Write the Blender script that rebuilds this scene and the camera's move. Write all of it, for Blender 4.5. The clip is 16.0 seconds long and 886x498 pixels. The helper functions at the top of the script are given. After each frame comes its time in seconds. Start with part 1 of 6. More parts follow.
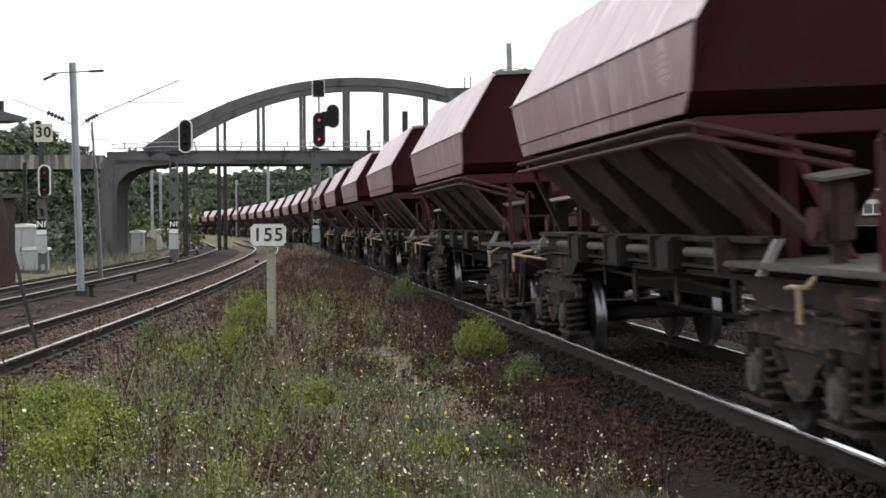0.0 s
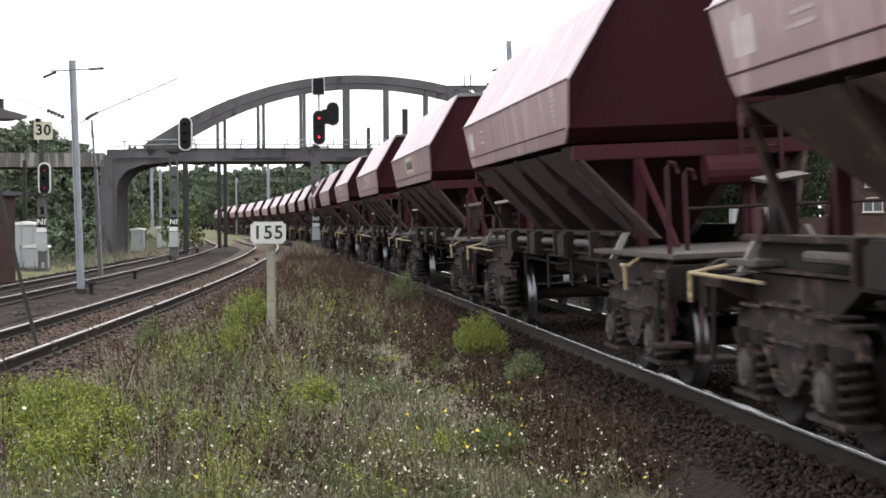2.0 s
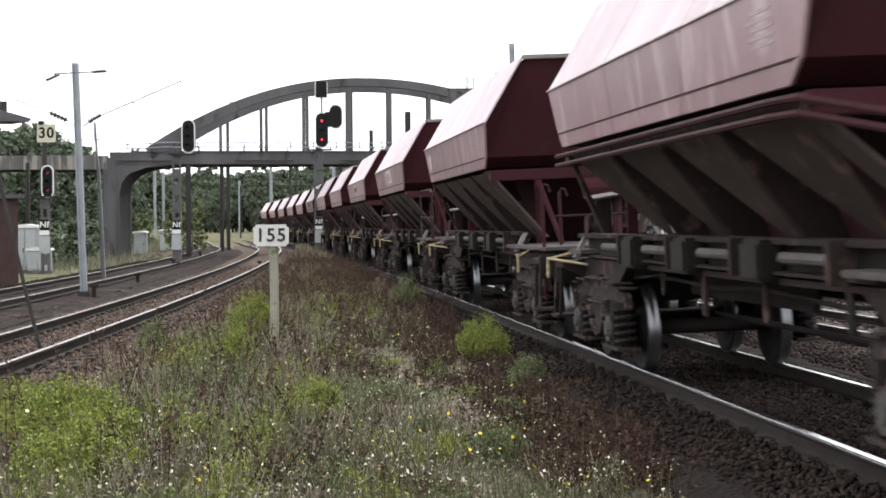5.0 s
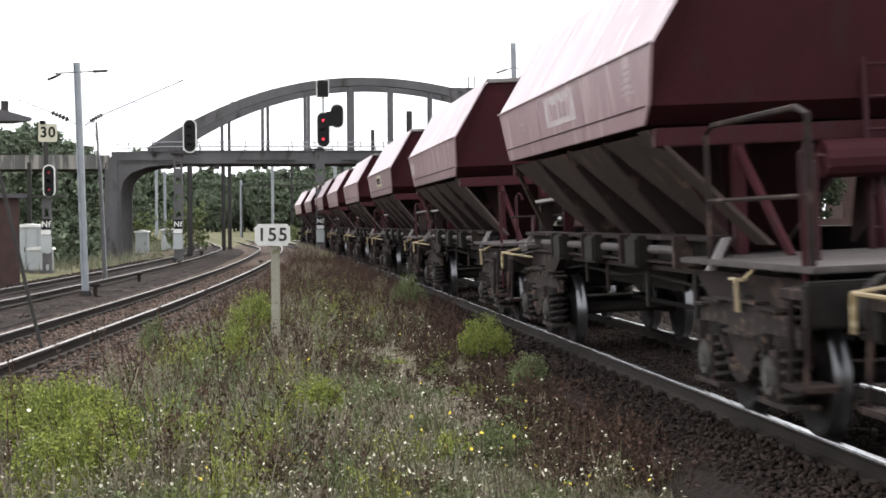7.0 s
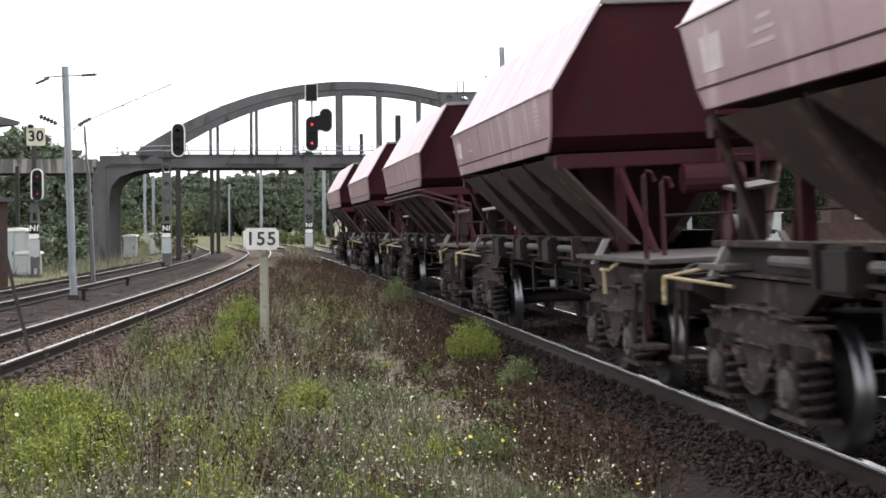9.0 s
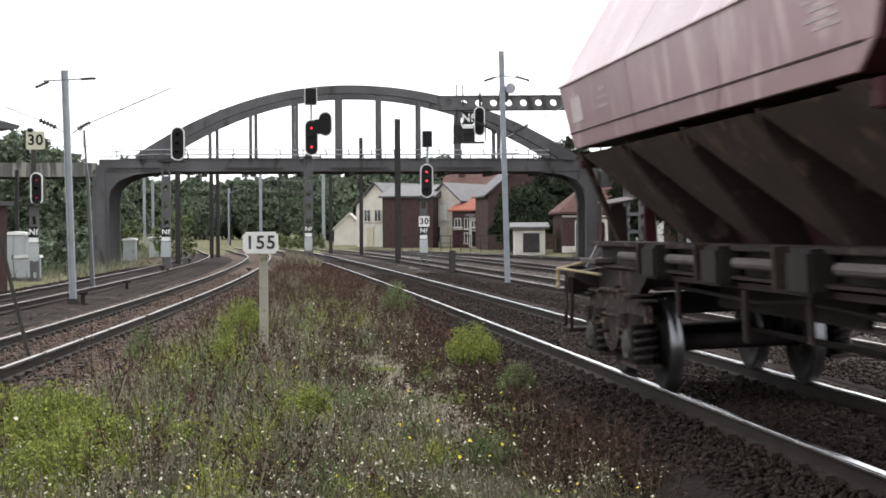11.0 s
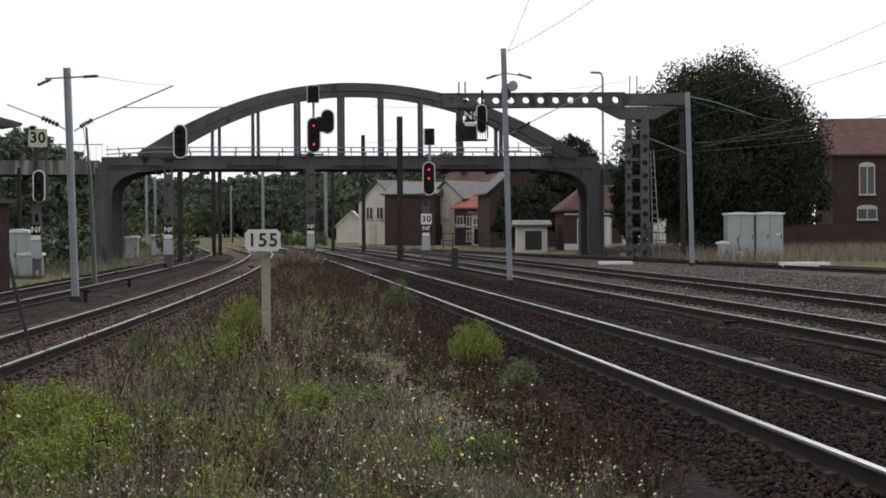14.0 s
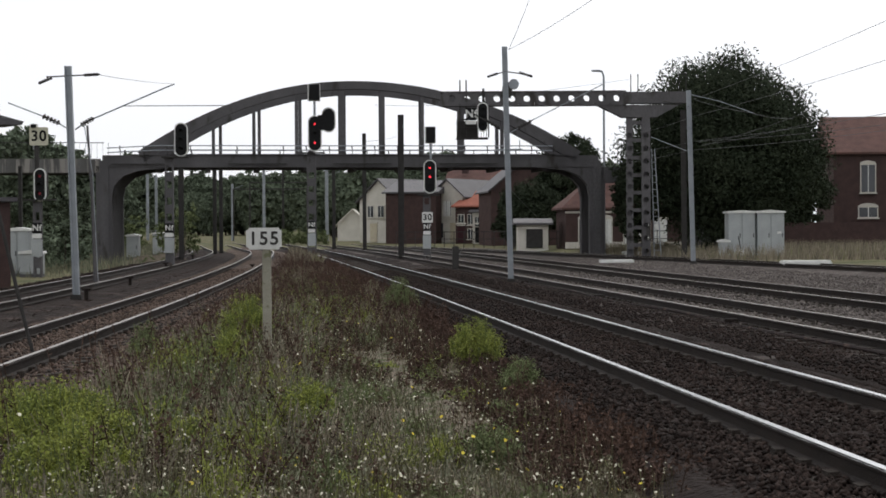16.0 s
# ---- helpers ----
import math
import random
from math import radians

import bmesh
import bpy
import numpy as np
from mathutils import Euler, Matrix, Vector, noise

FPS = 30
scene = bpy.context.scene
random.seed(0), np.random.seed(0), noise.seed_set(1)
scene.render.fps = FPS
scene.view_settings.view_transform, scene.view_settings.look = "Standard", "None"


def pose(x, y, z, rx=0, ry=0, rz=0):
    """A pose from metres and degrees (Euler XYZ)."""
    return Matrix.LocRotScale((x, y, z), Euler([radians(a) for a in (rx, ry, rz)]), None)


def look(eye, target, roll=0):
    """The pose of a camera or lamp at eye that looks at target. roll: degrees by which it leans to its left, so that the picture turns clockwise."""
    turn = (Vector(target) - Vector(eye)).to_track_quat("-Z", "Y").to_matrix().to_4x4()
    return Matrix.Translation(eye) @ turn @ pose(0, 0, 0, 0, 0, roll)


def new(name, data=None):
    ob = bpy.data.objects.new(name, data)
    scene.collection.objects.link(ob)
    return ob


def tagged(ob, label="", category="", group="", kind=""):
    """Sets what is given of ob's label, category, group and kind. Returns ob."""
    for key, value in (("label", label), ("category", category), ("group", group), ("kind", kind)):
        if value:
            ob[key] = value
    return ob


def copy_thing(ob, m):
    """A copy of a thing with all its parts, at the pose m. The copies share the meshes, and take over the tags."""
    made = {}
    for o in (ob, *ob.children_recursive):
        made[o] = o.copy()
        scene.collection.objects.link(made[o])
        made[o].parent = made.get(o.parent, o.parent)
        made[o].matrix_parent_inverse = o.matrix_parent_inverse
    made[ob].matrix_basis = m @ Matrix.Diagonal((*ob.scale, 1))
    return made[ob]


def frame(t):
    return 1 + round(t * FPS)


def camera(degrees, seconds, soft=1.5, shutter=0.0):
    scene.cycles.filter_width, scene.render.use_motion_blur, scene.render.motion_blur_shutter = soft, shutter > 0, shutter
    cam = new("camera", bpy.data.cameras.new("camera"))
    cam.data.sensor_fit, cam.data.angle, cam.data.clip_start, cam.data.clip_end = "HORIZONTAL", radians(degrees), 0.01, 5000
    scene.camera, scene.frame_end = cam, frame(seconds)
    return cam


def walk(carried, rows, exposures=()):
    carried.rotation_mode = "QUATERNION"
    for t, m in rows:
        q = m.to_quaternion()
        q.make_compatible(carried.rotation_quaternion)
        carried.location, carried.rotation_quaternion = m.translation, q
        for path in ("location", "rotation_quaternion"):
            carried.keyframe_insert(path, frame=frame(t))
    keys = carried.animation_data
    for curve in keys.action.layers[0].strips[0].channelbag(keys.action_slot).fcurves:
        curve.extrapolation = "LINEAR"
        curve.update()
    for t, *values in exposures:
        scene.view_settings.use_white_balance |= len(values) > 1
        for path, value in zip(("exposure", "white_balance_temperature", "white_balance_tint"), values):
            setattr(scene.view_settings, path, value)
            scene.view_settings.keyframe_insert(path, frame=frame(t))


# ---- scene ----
TILT, ROLL, LENS, EYE = 32.0, -0.35, 2880.0, (0.0, 0.0, 1.6)
cam = camera(30.46, 16.0, soft=1.7, shutter=0.15)


def aim(dx, dy):
    """The camera's pose for a small swing of the tripod head, in the lens's own units."""
    a, b = dx / LENS, (TILT - dy) / LENS
    return look(EYE, (EYE[0] - math.sin(a), EYE[1] + math.cos(a), EYE[2] - math.tan(b)), ROLL)


SWING = ((0, 11, -11), (0.5, 11, -9.5), (1, 11, -12), (1.5, 11, -14.5), (2, 11, -15), (2.5, 11, -14.5), (3, 12, -13.5),
         (3.5, 11.5, -13), (4, 12.5, -10.5), (6.3, 18.5, -10), (7, 18.5, -11), (7.5, 17.5, -11), (8, 17, -11), (8.2, 17, -11),
         (8.35, 2, -11), (8.5, -3.5, -11), (9, -1.5, -4), (9.2, -5, 3), (9.6, -4, 4), (11.3, -2, 2), (11.5, -1.5, 1.5), (12.5, 0, 0),
         (13, 1.5, 0), (14, 1.5, -1.5), (15, 3, -3), (16, 3.3, -4.5))
walk(cam, [(t, aim(dx, dy)) for t, dx, dy in SWING],
     exposures=[(0, 0.83), (0.6, 1.14), (1.5, 1.19), (3.5, 1.22), (9, 1.24), (11.0, 1.07), (11.4, 0.9), (12, 0.42), (12.6, 0.16), (13.5, 0.06), (16, 0.03)])

# ---- light ----
world = bpy.data.worlds.new("sky")
scene.world = world
world.use_nodes = True
wn, wl = world.node_tree.nodes, world.node_tree.links
sky = wn.new("ShaderNodeTexSky")
sky.sky_type, sky.sun_disc = "NISHITA", False
sky.sun_elevation, sky.sun_rotation = radians(48), radians(20)
sky.air_density, sky.dust_density, sky.ozone_density = 1.0, 5.0, 1.0
grey = wn.new("ShaderNodeHueSaturation")
grey.inputs["Saturation"].default_value, grey.inputs["Value"].default_value = 0.15, 0.1
cloud = wn.new("ShaderNodeMix")
cloud.data_type = "RGBA"
cloud.inputs["Factor"].default_value, cloud.inputs["B"].default_value = 0.8, (1.09, 1.11, 1.16, 1)
wl.new(sky.outputs[0], grey.inputs["Color"])
wl.new(grey.outputs[0], cloud.inputs["A"])
wl.new(cloud.outputs["Result"], wn["Background"].inputs["Color"])
wn["Background"].inputs["Strength"].default_value = 1.0
sun = new("sun", bpy.data.lights.new("sun", "SUN"))
sun.data.energy, sun.data.angle, sun.data.color = 0.6, radians(25), (1.0, 0.97, 0.92)
sun.matrix_world = look((0, 0, 60), (-12, -36, 18))

# ---- materials ----


def mat(name, c1, c2=None, scale=4.0, rough=0.8, metal=0.0, bump=0.0, fine=60.0, c3=None, spots=0.0, vary=0.0, stretch=None, glow=0.0, island=0.0):
    """Two colours mixed by large noise, a third in patches, fine grain and bump; vary: spread of brightness from object to object."""
    m = bpy.data.materials.new(name)
    m.use_nodes = True
    n, l = m.node_tree.nodes, m.node_tree.links
    b = n["Principled BSDF"]
    b.inputs["Roughness"].default_value, b.inputs["Metallic"].default_value = rough, metal
    b.inputs["Specular IOR Level"].default_value = 0.12 if rough >= 0.65 else 0.5
    co = n.new("ShaderNodeTexCoord")
    src = co.outputs["Object"]
    if stretch:
        mp = n.new("ShaderNodeMapping")
        mp.inputs["Scale"].default_value = stretch
        l.new(src, mp.inputs["Vector"])
        src = mp.outputs[0]

    def tex(s, detail=5):
        t = n.new("ShaderNodeTexNoise")
        t.inputs["Scale"].default_value, t.inputs["Detail"].default_value = s, detail
        l.new(src, t.inputs["Vector"])
        return t.outputs["Fac"]

    def ramp(fac, lo, hi):
        r = n.new("ShaderNodeMapRange")
        r.inputs["From Min"].default_value, r.inputs["From Max"].default_value = lo, hi
        l.new(fac, r.inputs["Value"])
        return r.outputs[0]

    def mix(fac, a, c):
        x = n.new("ShaderNodeMix")
        x.data_type = "RGBA"
        l.new(fac, x.inputs["Factor"])
        for s, v in ((x.inputs["A"], a), (x.inputs["B"], c)):
            if isinstance(v, tuple):
                s.default_value = (*v, 1)
            else:
                l.new(v, s)
        return x.outputs["Result"]
    c2 = c2 or tuple(0.75 * v for v in c1)
    col = mix(ramp(tex(scale), 0.35, 0.65), c1, c2)
    grain = tex(fine, 3)
    col = mix(ramp(grain, 0.3, 0.8), col, tuple(0.6 * v + 0.4 * w * 0.55 for v, w in zip(c2, c1)))
    if c3:
        col = mix(ramp(tex(scale * 2.3, 6), 0.62 - spots, 0.7 - spots * 0.8), col, c3)
    if vary:
        oi, hs = n.new("ShaderNodeObjectInfo"), n.new("ShaderNodeHueSaturation")
        mr = n.new("ShaderNodeMapRange")
        mr.inputs["To Min"].default_value, mr.inputs["To Max"].default_value = 1 - vary, 1 + vary
        l.new(oi.outputs["Random"], mr.inputs["Value"])
        l.new(mr.outputs[0], hs.inputs["Value"])
        l.new(col, hs.inputs["Color"])
        col = hs.outputs[0]
    l.new(col, b.inputs["Base Color"])
    if bump:
        bp = n.new("ShaderNodeBump")
        bp.inputs["Strength"].default_value, bp.inputs["Distance"].default_value = bump, 1.0 / fine
        l.new(grain, bp.inputs["Height"])
        l.new(bp.outputs[0], b.inputs["Normal"])
    if island:
        ge, hs = n.new("ShaderNodeNewGeometry"), n.new("ShaderNodeHueSaturation")
        mr = n.new("ShaderNodeMapRange")
        mr.inputs["To Min"].default_value, mr.inputs["To Max"].default_value = 1 - island, 1 + island
        l.new(ge.outputs["Random Per Island"], mr.inputs["Value"])
        l.new(mr.outputs[0], hs.inputs["Value"])
        l.new(b.inputs["Base Color"].links[0].from_socket, hs.inputs["Color"])
        l.new(hs.outputs[0], b.inputs["Base Color"])
    if glow:
        b.inputs["Emission Color"].default_value, b.inputs["Emission Strength"].default_value = (*c1, 1), glow
    return m


M = dict(
    ballast=mat("ballast", (0.032, 0.0225, 0.019), (0.02, 0.0145, 0.0125), 0.5, 0.95, 0, 1.0, 14, (0.065, 0.047, 0.039), 0.03),
    ballast_grey=mat("ballast_grey", (0.13, 0.11, 0.099), (0.076, 0.064, 0.058), 0.6, 0.95, 0, 1.0, 14, (0.22, 0.2, 0.185), 0.03),
    soil=mat("soil", (0.2, 0.165, 0.125), (0.13, 0.108, 0.08), 0.8, 0.95, 0, 0.8, 25, (0.06, 0.075, 0.03), 0.08),
    meadow=mat("meadow", (0.1, 0.1, 0.05), (0.16, 0.14, 0.08), 0.15, 0.95, 0, 0.8, 12, (0.05, 0.07, 0.03), 0.08),
    ballast_tan=mat("tan_ballast", (0.12, 0.086, 0.068), (0.07, 0.052, 0.042), 0.7, 0.95, 0, 1.0, 14, (0.21, 0.16, 0.13), 0.04),
    stone_tan=mat("tan_ballast_stones", (0.155, 0.112, 0.09), (0.082, 0.06, 0.049), 0.6, 0.9, 0, 0.3, 30, island=0.55),
    rail=mat("rail_steel", (0.035, 0.027, 0.023), (0.022, 0.018, 0.016), 3, 0.7, 0.3, 0.3, 50),
    railhead=mat("polished_rail_head", (0.75, 0.75, 0.75), (0.6, 0.6, 0.6), 5, 0.22, 1.0),
    railhead_dull=mat("worn_rail_head", (0.36, 0.33, 0.31), (0.2, 0.17, 0.15), 5, 0.38, 0.8),
    sleeper=mat("sleeper_timber", (0.06, 0.048, 0.04), (0.035, 0.03, 0.026), 4, 0.9, 0, 0.6, 40, vary=0.25),
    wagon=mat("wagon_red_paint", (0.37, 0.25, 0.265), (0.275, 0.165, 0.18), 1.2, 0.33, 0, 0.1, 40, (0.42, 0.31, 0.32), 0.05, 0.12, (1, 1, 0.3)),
    # wagon red for the upper slopes, paled so the sky's sheen is in the colour
    wagon_sheen=mat("wagon_paint_with_sky_sheen", (0.53, 0.43, 0.45), (0.43, 0.32, 0.34), 1.2, 0.48, 0, 0.1, 40, (0.54, 0.46, 0.47), 0.06, 0.1, (1, 1, 0.4)),
    # grime and dust browns of the underside, darkened further to include the body's shade
    wagon_dark=mat("wagon_grime_and_shade", (0.036, 0.024, 0.022), (0.022, 0.016, 0.015), 1.5, 0.8, 0, 0.25, 40, (0.075, 0.05, 0.042), 0.04, 0.15),
    chute=mat("shaded_dusty_hopper_panel", (0.056, 0.038, 0.033), (0.034, 0.024, 0.022), 1.5, 0.8, 0, 0.25, 40, (0.095, 0.058, 0.044), 0.04, 0.12),
    steel_dark=mat("grimy_steel", (0.03, 0.025, 0.023), (0.018, 0.016, 0.015), 5, 0.75, 0.3, 0.3, 60),
    concrete=mat("weathered_concrete", (0.138, 0.133, 0.136), (0.076, 0.073, 0.075), 0.5, 0.9, 0, 0.4, 25, (0.05, 0.046, 0.042), 0.04, stretch=(1, 1, 0.35)),
    stained=mat("lime_stained_concrete", (0.15, 0.147, 0.142), (0.08, 0.078, 0.074), 0.7, 0.9, 0, 0.4, 25, (0.24, 0.225, 0.205), 0.1, stretch=(1.6, 1, 0.18)),
    galv=mat("galvanised_steel", (0.34, 0.36, 0.38), (0.24, 0.26, 0.28), 2.5, 0.5, 0.5, 0.1, 50),
    pole_dark=mat("dark_pole", (0.06, 0.057, 0.054), (0.038, 0.036, 0.034), 3, 0.85, 0, 0.3, 40),
    black=mat("matt_black_paint", (0.012, 0.012, 0.013), (0.02, 0.02, 0.02), 4, 0.95),
    white=mat("white_paint", (0.75, 0.75, 0.72), (0.6, 0.6, 0.57), 5, 0.55, 0, 0.1, 60),
    red_glow=mat("red_lamp", (1.0, 0.03, 0.05), (1.0, 0.03, 0.05), 1, 0.3, 0, 0, 10, glow=1.6),
    red_dim=mat("dim_red_lamp", (0.3, 0.02, 0.04), (0.25, 0.02, 0.03), 1, 0.3, 0, 0, 10, glow=0.12),
    brick=mat("brick_wall", (0.085, 0.054, 0.049), (0.057, 0.038, 0.036), 2, 0.9, 0, 0.4, 18),
    render_wall=mat("pale_render", (0.68, 0.65, 0.58), (0.52, 0.49, 0.43), 0.8, 0.9, 0, 0.2, 30),
    roof=mat("roof_tiles", (0.15, 0.083, 0.07), (0.095, 0.056, 0.05), 1.5, 0.85, 0, 0.5, 12),
    slate=mat("slate_roof", (0.085, 0.08, 0.085), (0.055, 0.05, 0.055), 1.5, 0.6, 0, 0.4, 14),
    orange_roof=mat("orange_roof_tiles", (0.36, 0.13, 0.09), (0.27, 0.1, 0.07), 1.5, 0.85, 0, 0.5, 12),
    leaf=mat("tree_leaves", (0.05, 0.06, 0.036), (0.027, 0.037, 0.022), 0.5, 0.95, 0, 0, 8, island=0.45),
    # leaf green of the far woods, lightened to put haze into the colour
    far_leaf=mat("hazy_tree_leaves", (0.155, 0.185, 0.125), (0.105, 0.13, 0.09), 0.2, 0.95, 0, 0, 4, island=0.4),
    bush_leaf=mat("fresh_weed_leaves", (0.29, 0.31, 0.075), (0.18, 0.22, 0.05), 3, 0.8, 0, 0, 20, island=0.45),
    bush_deep=mat("dark_weed_leaves", (0.18, 0.21, 0.1), (0.12, 0.145, 0.065), 3, 0.8, 0, 0, 20, island=0.45),
    straw=mat("dry_grass", (0.29, 0.25, 0.19), (0.18, 0.155, 0.115), 0.7, 0.85, 0, 0, 8, (0.16, 0.17, 0.08), 0.06, island=0.55),
    dock=mat("brown_dock_stalks", (0.095, 0.058, 0.042), (0.06, 0.038, 0.03), 1.0, 0.9, 0, 0, 10, island=0.5),
    herb=mat("grey_green_herbs", (0.235, 0.235, 0.165), (0.16, 0.165, 0.11), 1.0, 0.8, 0, 0, 10, (0.16, 0.13, 0.09), 0.05, island=0.5),
    petal=mat("white_petals", (0.62, 0.59, 0.48), (0.42, 0.4, 0.29), 2, 0.7, 0, 0, 10, island=0.3),
    petal_yellow=mat("yellow_petals", (0.65, 0.5, 0.05), (0.5, 0.42, 0.06), 2, 0.7, 0, 0, 10, island=0.3),
    stone=mat("ballast_stones", (0.04, 0.0275, 0.023), (0.022, 0.0158, 0.0137), 0.6, 0.9, 0, 0.3, 30, island=0.55),
    stone_grey=mat("grey_ballast_stones", (0.185, 0.162, 0.148), (0.105, 0.091, 0.084), 0.6, 0.9, 0, 0.3, 30, island=0.5),
    yellow=mat("faded_yellow_paint", (0.34, 0.24, 0.1), (0.24, 0.19, 0.12), 4, 0.6, 0, 0.1, 40, (0.5, 0.42, 0.26), 0.05),
    pipe=mat("pale_grey_pipe", (0.24, 0.22, 0.215), (0.16, 0.14, 0.135), 4, 0.6, 0.2, 0.1, 40),
    wheel_face=mat("wheel_steel", (0.04, 0.035, 0.034), (0.026, 0.023, 0.022), 4, 0.7, 0.2, 0.2, 40),
    tread=mat("bright_wheel_tread", (0.2, 0.2, 0.21), (0.12, 0.12, 0.125), 3, 0.3, 0.9),
    plate=mat("cream_plate", (0.55, 0.5, 0.36), (0.48, 0.42, 0.3), 4, 0.6, 0, 0.1, 40, (0.4, 0.3, 0.25), 0.05),
    marking=mat("worn_white_lettering", (0.55, 0.5, 0.5), (0.42, 0.34, 0.34), 6, 0.6),
    # red darkened so that the shade of the hopper's recesses is in the colour
    deep_red=mat("darkened_red_paint", (0.055, 0.02, 0.024), (0.038, 0.016, 0.019), 3, 0.7, 0, 0.2, 40),
    glass=mat("dark_window_glass", (0.03, 0.035, 0.04), (0.05, 0.055, 0.06), 1, 0.08),
    sheet=mat("grey_sheet_metal", (0.4, 0.42, 0.42), (0.32, 0.34, 0.34), 1.5, 0.5, 0.2, 0.05, 40),
    wire=mat("overhead_wire", (0.1, 0.1, 0.1), (0.07, 0.07, 0.07), 2, 0.6, 0.4),
    sign_bg=mat("sign_white", (0.66, 0.66, 0.63), (0.55, 0.55, 0.52), 6, 0.6, 0, 0.05, 60),
    sign_cream=mat("sign_cream", (0.55, 0.53, 0.4), (0.45, 0.43, 0.33), 6, 0.6),
    post_concrete=mat("mossy_concrete_post", (0.36, 0.34, 0.28), (0.25, 0.24, 0.19), 3, 0.9, 0, 0.4, 60, (0.16, 0.16, 0.1), 0.06),
    stalk=mat("dull_stalks", (0.12, 0.115, 0.06), (0.085, 0.075, 0.045), 2, 0.9, 0, 0, 10, island=0.4),
    bogie_dust=mat("dusty_bogie_steel", (0.05, 0.04, 0.037), (0.027, 0.022, 0.021), 5, 0.85, 0, 0.3, 50, (0.13, 0.085, 0.065), 0.05),
    cover_grey=mat("grey_axlebox_cover", (0.105, 0.096, 0.092), (0.06, 0.055, 0.052), 6, 0.7, 0, 0.2, 50),
    # the wagons' red for their ends, darkened to paint in the shade between wagons
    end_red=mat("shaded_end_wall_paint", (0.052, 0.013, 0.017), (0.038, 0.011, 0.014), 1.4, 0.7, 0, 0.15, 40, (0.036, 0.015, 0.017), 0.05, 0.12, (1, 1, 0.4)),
    platform_grey=mat("worn_footplate", (0.12, 0.105, 0.102), (0.075, 0.063, 0.061), 4, 0.7, 0.2, 0.2, 50),
    faint_marking=mat("faint_lettering", (0.5, 0.42, 0.43), (0.36, 0.27, 0.28), 9, 0.6),
    bark=mat("bark", (0.09, 0.075, 0.06), (0.05, 0.042, 0.035), 6, 0.95, 0, 0.8, 30),
)

# ---- building blocks ----


def part(name, bm, material, parent=None, label=""):
    me = bpy.data.meshes.new(name)
    bm.to_mesh(me)
    bm.free()
    me.materials.append(M[material] if isinstance(material, str) else material)
    ob = new(name, me)
    if parent:
        ob.parent = parent
    return tagged(ob, label)


def thing(name, label, category, m=None, group="", kind=""):
    ob = new(name)
    ob.empty_display_size = 0.2
    if m is not None:
        ob.matrix_world = m
    return tagged(ob, label, category, group, kind)


def box(bm, x0, x1, y0, y1, z0, z1, m=None):
    vs = [bm.verts.new((x, y, z)) for z in (z0, z1) for x, y in ((x0, y0), (x1, y0), (x1, y1), (x0, y1))]
    if m is not None:
        for v in vs:
            v.co = m @ v.co
    for f in ((3, 2, 1, 0), (4, 5, 6, 7), (0, 1, 5, 4), (1, 2, 6, 5), (2, 3, 7, 6), (3, 0, 4, 7)):
        bm.faces.new([vs[i] for i in f])
    return vs


def cbox(x, y, z, sx, sy, sz, m=None, bevel=0.0):
    bm = bmesh.new()
    box(bm, x - sx / 2, x + sx / 2, y - sy / 2, y + sy / 2, z - sz / 2, z + sz / 2, m)
    if bevel:
        bmesh.ops.bevel(bm, geom=bm.edges[:], offset=bevel, segments=2, affect="EDGES")
    return bm


def tube(bm, pts, r, n=8, r1=None):
    """A round bar along points, tapering from r to r1."""
    pts = [Vector(p) for p in pts]
    rings = []
    for i, p in enumerate(pts):
        d = (pts[min(i + 1, len(pts) - 1)] - pts[max(i - 1, 0)]).normalized()
        a = d.orthogonal().normalized() if abs(d.z) > 0.9 else d.cross(Vector((0, 0, 1))).normalized()
        b = d.cross(a)
        rr = r if r1 is None else r + (r1 - r) * i / (len(pts) - 1)
        rings.append([bm.verts.new(p + rr * (math.cos(t) * a + math.sin(t) * b)) for t in (2 * math.pi * k / n for k in range(n))])
    for p, q in zip(rings, rings[1:]):
        for k in range(n):
            bm.faces.new((p[k], p[(k + 1) % n], q[(k + 1) % n], q[k]))
    bm.faces.new(rings[0][::-1])
    bm.faces.new(rings[-1])
    return bm


def bar(pts, r, n=8, r1=None):
    return tube(bmesh.new(), pts, r, n, r1)


def prism(pts, y0, y1, m=None):
    """An outline in x and z, pushed along y."""
    bm = bmesh.new()
    a = [bm.verts.new((x, y0, z)) for x, z in pts]
    b = [bm.verts.new((x, y1, z)) for x, z in pts]
    n = len(pts)
    bm.faces.new(a)
    bm.faces.new(b[::-1])
    for i in range(n):
        bm.faces.new((a[i], b[i], b[(i + 1) % n], a[(i + 1) % n]))
    bmesh.ops.recalc_face_normals(bm, faces=bm.faces)
    if m is not None:
        bmesh.ops.transform(bm, matrix=m, verts=bm.verts)
    return bm


def join(bm, other):
    """Adds other to bm."""
    me = bpy.data.meshes.new("tmp")
    other.to_mesh(me)
    other.free()
    bm.from_mesh(me)
    bpy.data.meshes.remove(me)
    return bm


# ---- the lines of the tracks ----
def main_x(y):
    return 4.82 - 0.1075 * y - 0.0001094 * y * y - 0.0001953 * max(0.0, y - 96) ** 2


def left_x(y):
    q = -5.275 - 0.021375 * y - 0.0003906 * y * y
    return q if y < 110.4 else q + (main_x(y) - 4.0 - 0.0075 * (y - 110.4) - q) * min(1.0, (y - 110.4) / 24)


